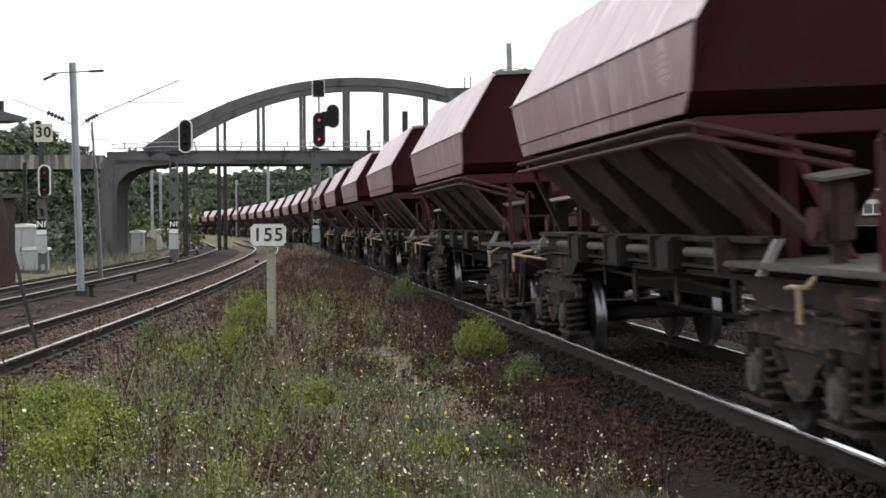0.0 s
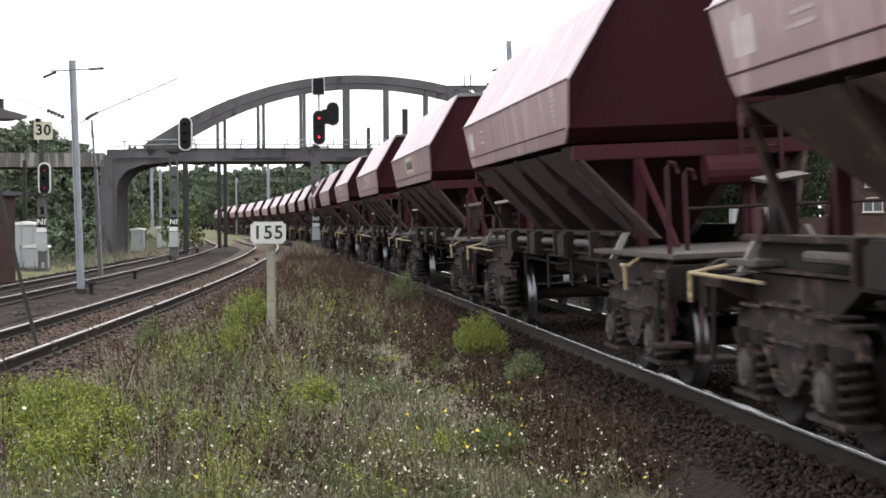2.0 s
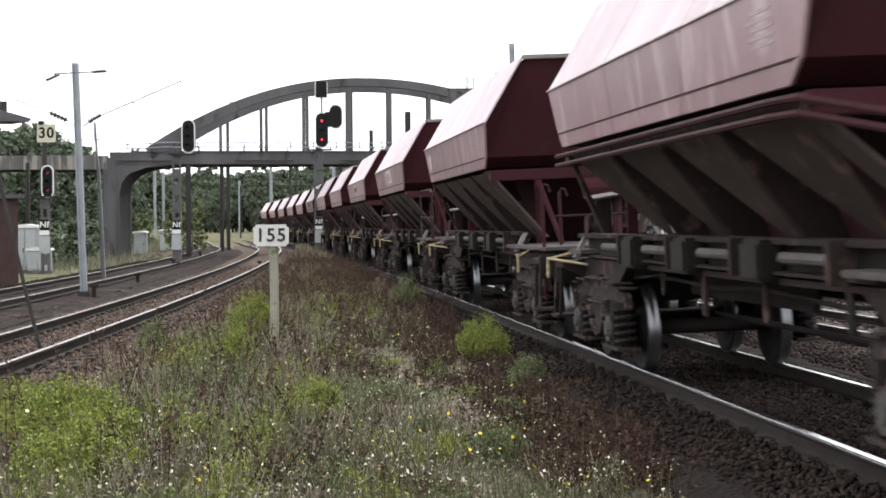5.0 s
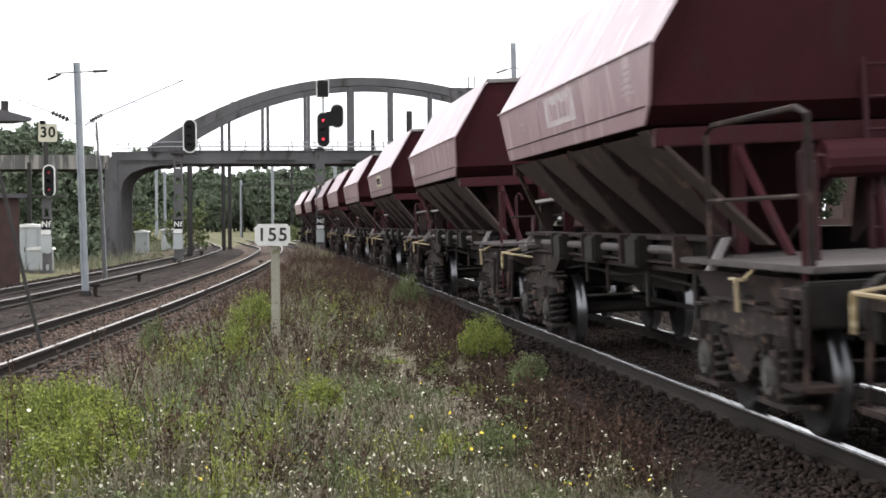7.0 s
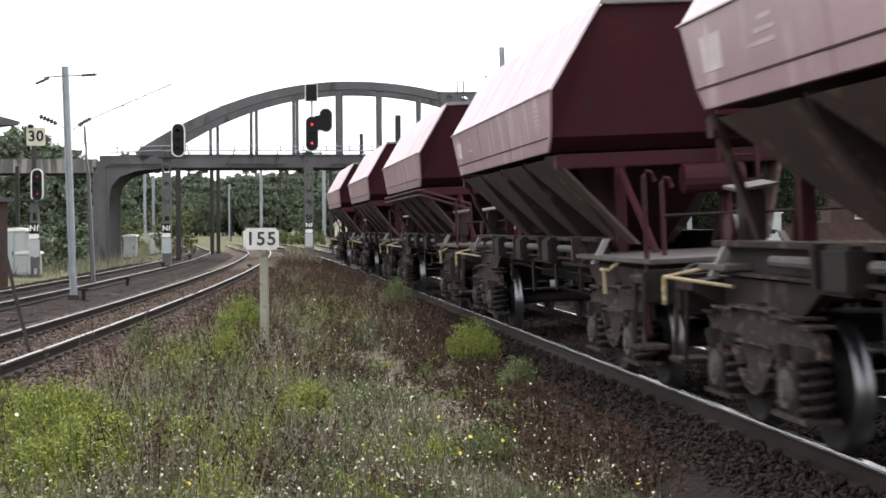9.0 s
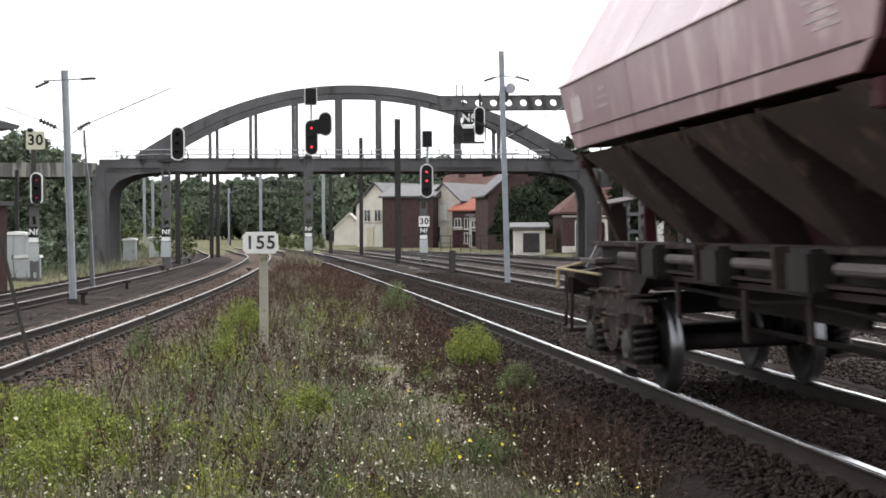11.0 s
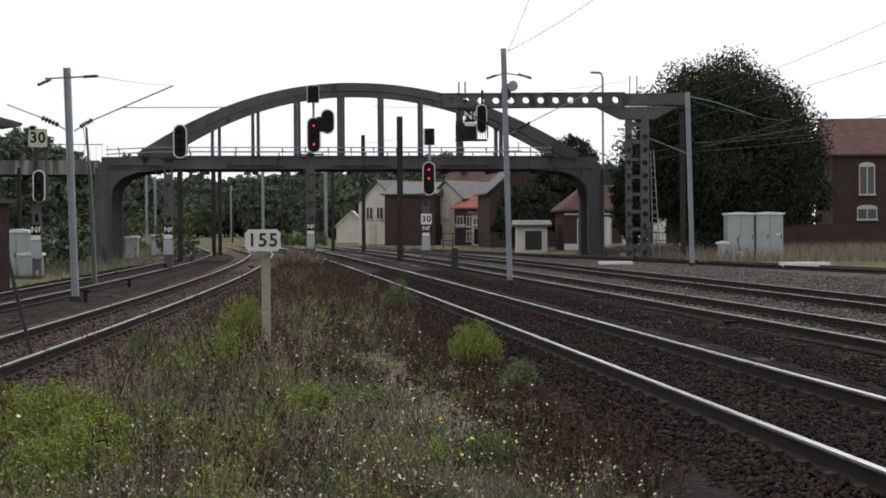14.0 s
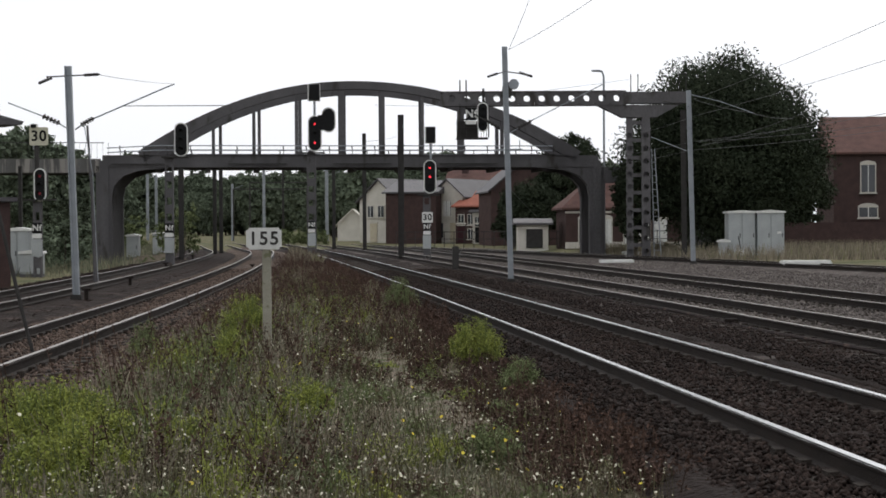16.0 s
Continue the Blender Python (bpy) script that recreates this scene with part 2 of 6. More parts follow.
LINES = dict(main=main_x, left=left_x, yard=lambda y: left_x(y) - 4.1 - 0.00375 * max(0, y - 80), second=lambda y: main_x(y) + 4.6,
             third=lambda y: main_x(y) + 8.7, siding=lambda y: 16.1 - 0.25 * (y - 67.2))
CANT = dict(main=0.06, left=0.08)


class Line:
    """A track's centre line by its own length s, 0 abreast of the camera."""

    def __init__(self, fn, y0, y1):
        ys = np.arange(y0, y1, 0.25)
        xs = np.array([fn(float(y)) for y in ys])
        s = np.concatenate(([0], np.cumsum(np.hypot(np.diff(xs), np.diff(ys)))))
        self.s, self.x, self.y = s - np.interp(0, ys, s), xs, ys

    def at(self, s):
        i0, i1 = self.s[0], self.s[-1]
        c = min(max(s, i0), i1)
        p = Vector((np.interp(c, self.s, self.x), np.interp(c, self.s, self.y), 0))
        if c != s:
            a, b = (0, 8) if s < i0 else (-9, -1)
            d = Vector((self.x[b] - self.x[a], self.y[b] - self.y[a], 0)).normalized()
            p += d * (s - c)
        return p

    def way(self, s):
        return (self.at(s + 0.6) - self.at(s - 0.6)).normalized()


main_line = Line(main_x, -100, 540)


def ground_z(x, y):
    """The ground: low along the main lines, a little higher beyond the sidings and far off."""
    a = min(1.0, max(0.0, (x - main_x(min(max(y, 0.0), 192.0)) - 17.0) / 3.0))
    b = min(1.0, max(0.0, (y - 120) / 64.0))
    return -0.42 + max(0.32 * a * a * (3 - 2 * a), 0.5 * b)


def mesh_of(name, verts, faces, material, parent=None):
    me = bpy.data.meshes.new(name)
    me.from_pydata(verts, [], faces)
    me.materials.append(M[material])
    ob = new(name, me)
    ob.parent = parent
    return ob


def strip(fn, offsets, y0, y1, step=1.0, wob=0.0):
    """A sheet along a line: offsets are (across, height)."""
    bm = bmesh.new()
    ys = np.arange(y0, y1 + step, step)
    rows = [[bm.verts.new((fn(float(y)) + o, y, z + (wob * noise.noise((3 * o, y * 1.3, 7)) if wob else 0))) for o, z in offsets] for y in ys]
    for a, b in zip(rows, rows[1:]):
        for i in range(len(offsets) - 1):
            bm.faces.new((a[i], a[i + 1], b[i + 1], b[i]))
    return bm


gx = [-1500, -700, -350, -200, -130] + list(np.arange(-90, 91, 1.5)) + [130, 200, 350, 700, 1500]
gy = [-1500, -600, -200, -80] + list(np.arange(-48, 241, 2.4)) + [272, 320, 384, 480, 640, 1120, 2000, 4500]
verts = [(float(x), float(y), ground_z(float(x), float(y)) + 0.05 * noise.noise((x * 0.4, y * 0.4, 0))) for y in gy for x in gx]
nx = len(gx)
faces = [(j * nx + i, j * nx + i + 1, (j + 1) * nx + i + 1, (j + 1) * nx + i) for j in range(len(gy) - 1) for i in range(nx - 1)]
ground = mesh_of("ground", verts, faces, "meadow")
tagged(ground, "rough grassy ground around the railway", "ground", kind="structure")

sheet = strip(lambda y: main_x(y), ((3.6, -0.4), (3.8, -0.2), (4.6, -0.2), (7, -0.22), (11.5, -0.2), (17, -0.2), (18, -0.5)), -32, 240, 1.6, 0.06)
sheet2 = strip(lambda y: main_x(y), ((1.9, -0.5), (2.2, -0.25), (3.2, -0.2), (3.75, -0.2), (3.9, -0.45)), -32, 240, 1.6, 0.05)
tagged(part("ballast_shoulder", sheet2, "ballast"), "dark brown ballast shoulder beside the main track", "ballast", kind="structure")
tagged(part("ballast_field", sheet, "ballast_grey"), "grey stony ballast between the sidings", "ballast", kind="structure")
sheet = strip(lambda y: left_x(y), ((-7.2, -0.55), (-6.6, -0.27), (-3, -0.25), (-2.0, -0.25), (-1.9, -0.5)), -32, 240, 1.6, 0.06)
tagged(part("ballast_field", sheet, "ballast"), "dark trodden ballast beside the line", "ballast", kind="structure")
sheet = strip(lambda y: (left_x(y) + main_x(y)) / 2, ((-6, -0.6), (-3, -0.38), (0, -0.36), (3, -0.38), (6, -0.6)), -32, 96, 1.6, 0.08)
tagged(part("verge", sheet, "soil"), "dry weedy soil verge between two tracks", "verge", kind="structure")


def track(key, y0, y1, head, bed):
    foot = -0.55 if key in ("main", "left") else -0.3
    fn = LINES[key]
    c = CANT.get(key, 0.0)
    t = thing("railway_track", "railway track with steel rails on dark sleepers in ballast", "railway track", kind="structure")
    part("ballast_bed", strip(fn, ((-2.5, foot), (-1.75, -0.24), (-1.3, -0.2), (-0.75, -0.19), (0, -0.18 + c / 2), (0.75, -0.19 + c), (1.3, -0.2 + c), (1.75, -0.22 + c), (2.5, foot)), y0, y1, 0.5, 0.05), bed, t)
    for side in (-1, 1):
        o, z = side * 0.7535, c if side > 0 else 0.0
        prof = ((o - 0.035, z), (o - 0.036, z - 0.035), (o - 0.012, z - 0.05), (o - 0.012, z - 0.13), (o - 0.065, z - 0.15), (o - 0.065, z - 0.172))
        prof += tuple((2 * o - a, b) for a, b in prof[::-1])
        r = part("rail", strip(fn, prof, y0, y1, 1.0), "rail", t)
        part("rail_head", strip(fn, ((o - 0.036, z - 0.012), (o - 0.03, z + 0.002), (o + 0.03, z + 0.002), (o + 0.036, z - 0.012)), y0, y1, 1.0), head, r)
    return t


TRACKS = {k: track(k, *a) for k, a in dict(main=(-96, 530, "railhead", "ballast"), left=(-48, 384, "railhead_dull", "ballast_tan"), yard=(8, 320, "railhead_dull", "ballast"),
          second=(-48, 416, "railhead_dull", "ballast_grey"), third=(-48, 416, "railhead_dull", "ballast_grey"), siding=(16, 147, "railhead_dull", "ballast_grey")).items()}
# ---- the train: bogie hopper wagons; local y runs along the train, away from the camera ----
NEAR, FAR = -1.92, 6.25         # the body's waist ends
NTOP, FTOP = -2.65, 6.6         # its ends from the hip up
PIVOTS = (-3.5, 6.4)
AXLES = tuple(p + d for p in PIVOTS for d in (-0.9, 0.9))
ENDS = ((-5.62, -1), (7.95, 1))  # headstocks and the way they face
PROFILE = ((1.42, 2.5), (1.44, 2.66), (1.5, 3.17), (0.88, 4.15))


def end_at(z):
    k = min(1.0, max(0.0, z - 2.5) / 0.16) * 0.4 + min(1.0, max(0.0, z - 2.66) / 0.51) * 0.6
    return NEAR + (NTOP - NEAR) * k, FAR + (FTOP - FAR) * k


def plate(side, i, f0, f1, t=0.03):
    """One panel of the body's side between two heights of the profile, from f0 to f1 of the length."""
    bm = bmesh.new()
    pts = []
    for x, z in (PROFILE[i], PROFILE[i + 1]):
        a, b = end_at(z)
        pts += [Vector((side * x, a + (b - a) * f, z)) for f in (f0, f1)]
    p0, p1, q0, q1 = pts
    n = (p1 - p0).cross(q0 - p0).normalized()
    n = n if n.x * side > 0 else -n
    outer = [bm.verts.new(p) for p in (p0, p1, q1, q0)]
    inner = [bm.verts.new(p - n * t) for p in (p0, p1, q1, q0)]
    bm.faces.new(outer)
    bm.faces.new(inner[::-1])
    for k in range(4):
        bm.faces.new((outer[k], outer[(k + 1) % 4], inner[(k + 1) % 4], inner[k]))
    bmesh.ops.recalc_face_normals(bm, faces=bm.faces)
    bmesh.ops.bevel(bm, geom=[e for e in bm.edges if e.is_manifold], offset=0.008, segments=1, affect="EDGES")
    return bm


def ringed(bm, prof, s, n=28, slots=None):
    """A closed profile of (x, r) turned about the x axis; slots: material index of each band."""
    rings = [[bm.verts.new((s * x, r * math.cos(k * math.tau / n), r * math.sin(k * math.tau / n))) for k in range(n)] for x, r in prof]
    for i, (p, q) in enumerate(zip(rings, rings[1:] + rings[:1])):
        for k in range(n):
            f = bm.faces.new((p[k], p[(k + 1) % n], q[(k + 1) % n], q[k]))
            f.smooth = True
            f.material_index = slots[i] if slots else 0
    bmesh.ops.recalc_face_normals(bm, faces=bm.faces)


def wheelset(w, y):
    bm = bmesh.new()
    ringed(bm, ((-0.66, 0.005), (-0.66, 0.1), (-0.5, 0.085), (0.5, 0.085), (0.66, 0.1), (0.66, 0.005)), 1, 14)
    a = part("wheelset", bm, "steel_dark", w)
    a.location = (0, y, 0.46)
    for s in (-1, 1):
        bm = bmesh.new()
        prof = ((0.645, 0.1), (0.645, 0.2), (0.70, 0.22), (0.69, 0.37), (0.66, 0.4), (0.66, 0.47), (0.668, 0.487), (0.682, 0.487), (0.695, 0.468), (0.72, 0.46), (0.79, 0.455), (0.795, 0.44), (0.79, 0.4), (0.745, 0.38), (0.75, 0.22), (0.82, 0.2), (0.82, 0.1))
        ringed(bm, prof, s, 32, (0, 0, 0, 0, 0, 1, 1, 1, 1, 1, 0, 0, 0, 0, 0, 0, 0))
        wh = part("wheel", bm, "wheel_face", a)
        wh.data.materials.append(M["tread"])
    return a


def bogie(w, y):
    """A two-axle bogie: bellied side frames, bolster, axleboxes with round covers, coil springs."""
    bm = cbox(0, y, 0.82, 1.9, 0.5, 0.22, None, 0.03)
    join(bm, bar(((0, y, 0.9), (0, y, 1.08)), 0.22, 12))
    for s in (-1, 1):
        join(bm, bar(((s * 0.95, y, 0.9), (s * 0.95, y, 1.04)), 0.1, 10))
    b = part("bogie", bm, "steel_dark", w, "grimy bolster of a bogie")
    for s in (-1, 1):
        x = s * 1.0
        half = ((0.0, 0.99), (0.5, 0.985), (1.0, 0.94), (1.24, 0.9), (1.36, 0.84), (1.38, 0.7), (1.3, 0.7), (1.26, 0.76), (0.62, 0.76), (0.5, 0.7), (0.34, 0.5), (0.18, 0.37), (0.0, 0.33))
        loop = [(u, z) for u, z in half] + [(-u, z) for u, z in half[-2:0:-1]]
        fr = prism(loop, -0.035, 0.035, pose(x, y, 0, 0, 0, 90))
        for u, z, l in ((0, 0.985, 0.52), (0.78, 0.955, 0.28), (-0.78, 0.955, 0.28), (1.18, 0.905, 0.14), (-1.18, 0.905, 0.14)):      # the top flange
            box(fr, x - 0.11, x + 0.11, y + u - l, y + u + l, z, z + 0.022)
        for u, v, z0, z1 in ((0.02, 0.2, 0.35, 0.39), (0.2, 0.36, 0.4, 0.5), (0.36, 0.6, 0.55, 0.72)):      # the belly's lower flange
            for d in (-1, 1):
                c = cbox(0, 0, 0, 0.2, math.hypot(v - u, z1 - z0) + 0.03, 0.022, pose(x, y + d * (u + v) / 2, (z0 + z1) / 2, d * math.degrees(math.atan2(z1 - z0, v - u)), 0, 0))
                join(fr, c)
        box(fr, x - 0.1, x + 0.1, y - 0.45, y + 0.45, 0.72, 0.745)
        part("side_frame", fr, "bogie_dust", b, "dusty bellied side frame")
        for d in (-0.9, 0.9):
            yy = y + d
            ab = cbox(x, yy, 0.48, 0.26, 0.3, 0.36, None, 0.04)
            box(ab, x - 0.13, x + 0.13, yy - 0.38, yy + 0.38, 0.25, 0.285)
            for q in (-1, 1):
                box(ab, x + s * 0.06, x + s * 0.13, yy + q * 0.17 - 0.02, yy + q * 0.17 + 0.02, 0.3, 0.78)
            part("axlebox", ab, "bogie_dust", b)
            cv = bar(((x + s * 0.1, yy, 0.47), (x + s * 0.15, yy, 0.47)), 0.14, 16)
            join(cv, bar(((x + s * 0.15, yy, 0.47), (x + s * 0.17, yy, 0.47)), 0.08, 10))
            part("axlebox_cover", cv, "cover_grey", b, "pale dusty round cover")
            for q in (-0.27, 0.27):
                bm = bmesh.new()
                tube(bm, [(x + 0.105 * math.cos(a), yy + q + 0.105 * math.sin(a), 0.3 + 0.42 * a / (math.tau * 5)) for a in (k * math.tau / 10 for k in range(51))], 0.028, 5)
                tube(bm, ((x, yy + q, 0.28), (x, yy + q, 0.72)), 0.06, 7)
                tube(bm, ((x, yy + q, 0.7), (x, yy + q, 0.77)), 0.13, 10)
                part("coil_spring", bm, "steel_dark", b)
            part("brake_shoe", cbox(s * 0.75, yy + math.copysign(0.51, -d), 0.46, 0.1, 0.07, 0.34, None, 0.02), "steel_dark", b)
    return b


def leg(s, y0, y1, x1, wd=0.13):
    """A broad flat corner leg from the body's waist down to the underframe."""
    a, c = Vector((s * 1.4, y0, 2.46)), Vector((s * x1, y1, 1.42))
    bm = bmesh.new()
    q = [bm.verts.new(p) for p in (a + Vector((0, -wd, 0)), a + Vector((0, wd, 0)), c + Vector((0, wd, 0)), c + Vector((0, -wd, 0)))]
    q += [bm.verts.new(v.co - Vector((s * 0.05, 0, 0))) for v in q]
    for f in ((0, 1, 2, 3), (7, 6, 5, 4), (0, 4, 5, 1), (1, 5, 6, 2), (2, 6, 7, 3), (3, 7, 4, 0)):
        bm.faces.new([q[i] for i in f])
    bmesh.ops.recalc_face_normals(bm, faces=bm.faces)
    return bm


def hopper_wagon(style):
    word = {0: "with a cream plate", 1: "with a worn white plate", 2: "with a pipe along its waist", 3: "with faded white marks"}[style]
    w = thing("hopper_wagon", "dusty oxide-red bogie hopper wagon " + word, "wagon", group="wagons of the hopper train")
    # upper body
    for s in (-1, 1):
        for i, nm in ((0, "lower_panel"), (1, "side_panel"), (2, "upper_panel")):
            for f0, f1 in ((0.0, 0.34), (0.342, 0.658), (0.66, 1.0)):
                part(nm, plate(s, i, f0, f1), "wagon" if i < 2 else "wagon_sheen", w)
        part("hip_seam", bar([(s * 1.512, NTOP, 3.17), (s * 1.512, FTOP, 3.17)], 0.012, 5), "wagon", w)
        part("waist_ledge", cbox(s * 1.434, (NEAR + FAR) / 2, 2.662, 0.03, FAR - NEAR + 0.3, 0.014), "deep_red", w)
    core = bmesh.new()
    rows = []
    for x, z in ((1.38, 2.5), (1.4, 2.66), (1.46, 3.17), (0.85, 4.1)):
        a, b = end_at(z)
        rows.append((x, z, a + 0.05, b - 0.05))
    ends = []
    for k in (2, 3):
        ends.append([core.verts.new((-r[0], r[k], r[1])) for r in rows] + [core.verts.new((r[0], r[k], r[1])) for r in rows[::-1]])
    core.faces.new(ends[0])
    core.faces.new(ends[1][::-1])
    for k in range(8):
        core.faces.new((ends[0][k], ends[1][k], ends[1][(k + 1) % 8], ends[0][(k + 1) % 8]))
    bmesh.ops.recalc_face_normals(core, faces=core.faces)
    part("body", core, "end_red", w, "oxide-red end walls and shell, darkened in colour for shade")
    for y in (NTOP, FTOP):
        part("top_rim", cbox(0, y, 4.13, 1.76, 0.06, 0.07, None, 0.01), "pipe", w)
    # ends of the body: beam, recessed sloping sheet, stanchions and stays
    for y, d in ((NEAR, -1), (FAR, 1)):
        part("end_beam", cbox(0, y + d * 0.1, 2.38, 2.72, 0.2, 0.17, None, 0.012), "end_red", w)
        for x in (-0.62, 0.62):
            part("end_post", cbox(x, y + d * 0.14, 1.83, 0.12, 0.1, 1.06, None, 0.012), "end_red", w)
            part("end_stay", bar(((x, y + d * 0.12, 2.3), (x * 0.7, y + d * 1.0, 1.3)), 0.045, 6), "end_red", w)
    # hopper: sloping sides, ribs, tapering chute fronts and the corner legs
    bm = bmesh.new()
    a = [bm.verts.new(p) for p in ((-0.72, NEAR + 0.06, 2.48), (0.72, NEAR + 0.06, 2.48), (0.72, FAR - 0.06, 2.48), (-0.72, FAR - 0.06, 2.48))]
    b = [bm.verts.new(p) for p in ((-0.25, NEAR + 1.5, 1.3), (0.25, NEAR + 1.5, 1.3), (0.25, FAR - 1.5, 1.3), (-0.25, FAR - 1.5, 1.3))]
    for k in range(4):
        bm.faces.new((a[k], a[(k + 1) % 4], b[(k + 1) % 4], b[k]))
    bm.faces.new(b[::-1])
    bm.faces.new(a)
    bmesh.ops.recalc_face_normals(bm, faces=bm.faces)
    part("hopper", bm, "deep_red", w, "sloping red hopper bottom, darkened in colour for shade")
    bay = (FAR - NEAR - 0.16) / 4
    for s in (-1, 1):
        for k in range(1, 4):
            y = NEAR + 0.08 + k * bay
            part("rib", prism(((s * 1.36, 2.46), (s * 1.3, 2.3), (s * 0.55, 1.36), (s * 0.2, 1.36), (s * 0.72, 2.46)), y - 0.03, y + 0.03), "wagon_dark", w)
        for k in range(4):
            y0 = NEAR + 0.08 + (k + 0.05) * bay
            y1 = y0 + 0.9 * bay
            c = bmesh.new()
            q = [c.verts.new(p) for p in ((s * 1.385, y0, 2.43), (s * 1.385, y1, 2.43), (s * 0.56, y0 + 0.16, 1.37), (s * 0.56, y0 + 0.02, 1.37), (s * 1.3, y0, 2.43), (s * 1.3, y1, 2.43))]
            for f in ((0, 1, 2, 3), (0, 3, 4), (1, 5, 2), (3, 2, 5, 4), (0, 4, 5, 1)):
                c.faces.new([q[i] for i in f])
            bmesh.ops.recalc_face_normals(c, faces=c.faces)
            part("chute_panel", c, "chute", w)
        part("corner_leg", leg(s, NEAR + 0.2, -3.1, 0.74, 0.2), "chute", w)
        part("corner_leg", leg(s, FAR - 0.06, FAR + 0.7, 0.82, 0.07), "chute", w)
        # the rail above the solebar, its boxes and the discharge shaft in its brackets
        part("side_rail", cbox(s * 0.94, 2.5, 1.475, 0.2, 10.2, 0.05, None, 0.008), "wagon_dark", w)
        part("rail_web", cbox(s * 0.9, 2.5, 1.34, 0.05, 10.0, 0.22), "steel_dark", w)
        part("rail_foot", cbox(s * 0.95, 2.5, 1.24, 0.2, 9.6, 0.025), "wagon_dark", w)
        for y0, y1 in ((-1.7, -0.5), (0.6, 1.8), (2.7, 3.9), (4.8, 5.9)):
            part("discharge_shaft", bar(((s * 1.06, y0, 1.36), (s * 1.06, y1, 1.36)), 0.045, 10), "platform_grey", w)
            part("shaft_bracket", cbox(s * 1.06, y0, 1.35, 0.18, 0.08, 0.3), "wagon_dark", w)
        for y in (0.05, 2.25, 4.35):
            part("latch_box", cbox(s * 1.05, y, 1.33, 0.22, 0.5, 0.32, None, 0.03), "steel_dark", w)
        # solebar: deep over the bogies, shallow between them
        sb = [(-5.5, 1.2), (7.9, 1.2), (7.9, 1.02), (7.2, 0.97), (5.5, 0.97), (5.1, 1.15), (-1.9, 1.15), (-2.3, 0.97), (-4.2, 0.97), (-5.5, 1.02)]
        part("solebar", prism(sb, -0.05, 0.05, pose(s * 0.94, 0, 0, 0, 0, 90)), "wagon_dark", w)
        for y, d in ((-2.9, 1), (7.25, -1)):
            g = prism(((s * 1.17, 1.22), (s * 1.1, 1.22), (s * 0.95, 1.49), (s * 1.02, 1.49)), y - 0.03, y + 0.03)
            part("gusset", g, "pipe", w, "pale painted gusset plate")
        part("discharge_door", cbox(s * 0.62, 2.6, 0.98, 0.06, 3.9, 0.5, pose(0, 0, 0, 0, s * -14, 0), 0.02), "steel_dark", w)
    part("floor_frame", cbox(0, 2.6, 1.16, 1.6, 8.6, 0.08), "steel_dark", w)
    part("centre_sill", cbox(0, 1.0, 1.18, 0.5, 13.0, 0.22), "steel_dark", w)
    part("platform", cbox(0, -3.75, 1.29, 2.3, 3.6, 0.05, None, 0.01), "platform_grey", w, "worn grey footplate")
    part("platform", cbox(0, 7.25, 1.29, 2.3, 0.8, 0.05, None, 0.01), "platform_grey", w)
    part("brake_cylinder", bar(((0.1, -0.7, 0.86), (0.1, 0.3, 0.86)), 0.18, 12), "steel_dark", w)
    part("air_tank", bar(((0.7, -2.5, 2.12), (0.0, -2.5, 2.12)), 0.17, 14), "end_red", w, "red air tank above the footplate")
    part("brake_rod", bar(((0, -3.2, 0.6), (0, 5.2, 0.6)), 0.03, 6), "steel_dark", w)
    # ends: headstock, buffers, hook, yellow grab rails, steps
    for y, d in ENDS:
        part("headstock", cbox(0, y, 1.06, 2.5, 0.14, 0.32, None, 0.02), "steel_dark", w)
        part("draw_hook", bar(((0, y, 1.05), (0, y + d * 0.4, 1.03)), 0.05, 6), "steel_dark", w)
        for x in (-0.87, 0.87):
            bf = part("buffer", bar(((x, y, 1.06), (x, y + d * 0.58, 1.06)), 0.1, 10), "steel_dark", w)
            part("buffer_head", bar(((x, y + d * 0.58, 1.06), (x, y + d * 0.64, 1.06)), 0.23, 16), "steel_dark", bf)
        for s in (-1, 1):
            g = -4.35 if d < 0 else 8.05      # the grab rail's corner, over the bogie at the platform end
            p = ((s * 1.06, g - d * 1.1, 1.14), (s * 1.34, g - d * 0.14, 1.2), (s * 1.34, g, 1.2), (s * 1.3, g + d * 0.04, 1.2), (s * 0.98, g - d * 0.5, 1.3))
            part("grab_rail", bar(p, 0.017, 7), "yellow", w, "faded yellow grab rail")
            part("grab_rail_foot", bar(((s * 1.34, g, 1.2), (s * 1.34, g + d * 0.02, 0.96)), 0.021, 7), "yellow", w)
            part("corner_step", cbox(s * 1.18, y - d * 0.1, 0.5, 0.3, 0.42, 0.04, None, 0.01), "wagon_dark", w)
            hang = bmesh.new()
            for yy in (-0.18, 0.18):
                tube(hang, ((s * 1.28, y - d * 0.1 + yy, 0.5), (s * 1.24, y - d * 0.1 + yy, 1.15)), 0.022, 5)
            part("step_hanger", hang, "wagon_dark", w)
            part("corner_gusset", prism(((s * 0.9, 1.2), (s * 1.26, 1.16), (s * 1.26, 1.1), (s * 0.9, 0.92)), y - d * 0.5, y + d * 0.06), "wagon_dark", w)
        for x in (-0.3, 0.35):
            part("brake_hose", bar(((x, y, 1.0), (x, y + d * 0.15, 0.9), (x * 0.9, y + d * 0.3, 0.6), (x * 0.5, y + d * 0.55, 0.6)), 0.025, 6), "black", w)
    # rods and levers along the underframe
    rg = random.Random(style + 7)
    for s in (-1, 1):
        part("air_pipe", bar([(s * (0.8 + 0.02 * math.sin(q)), -3.3 + 1.1 * q, 1.04 + 0.03 * math.sin(q * 2.1)) for q in range(9)], 0.02, 6), "steel_dark", w)
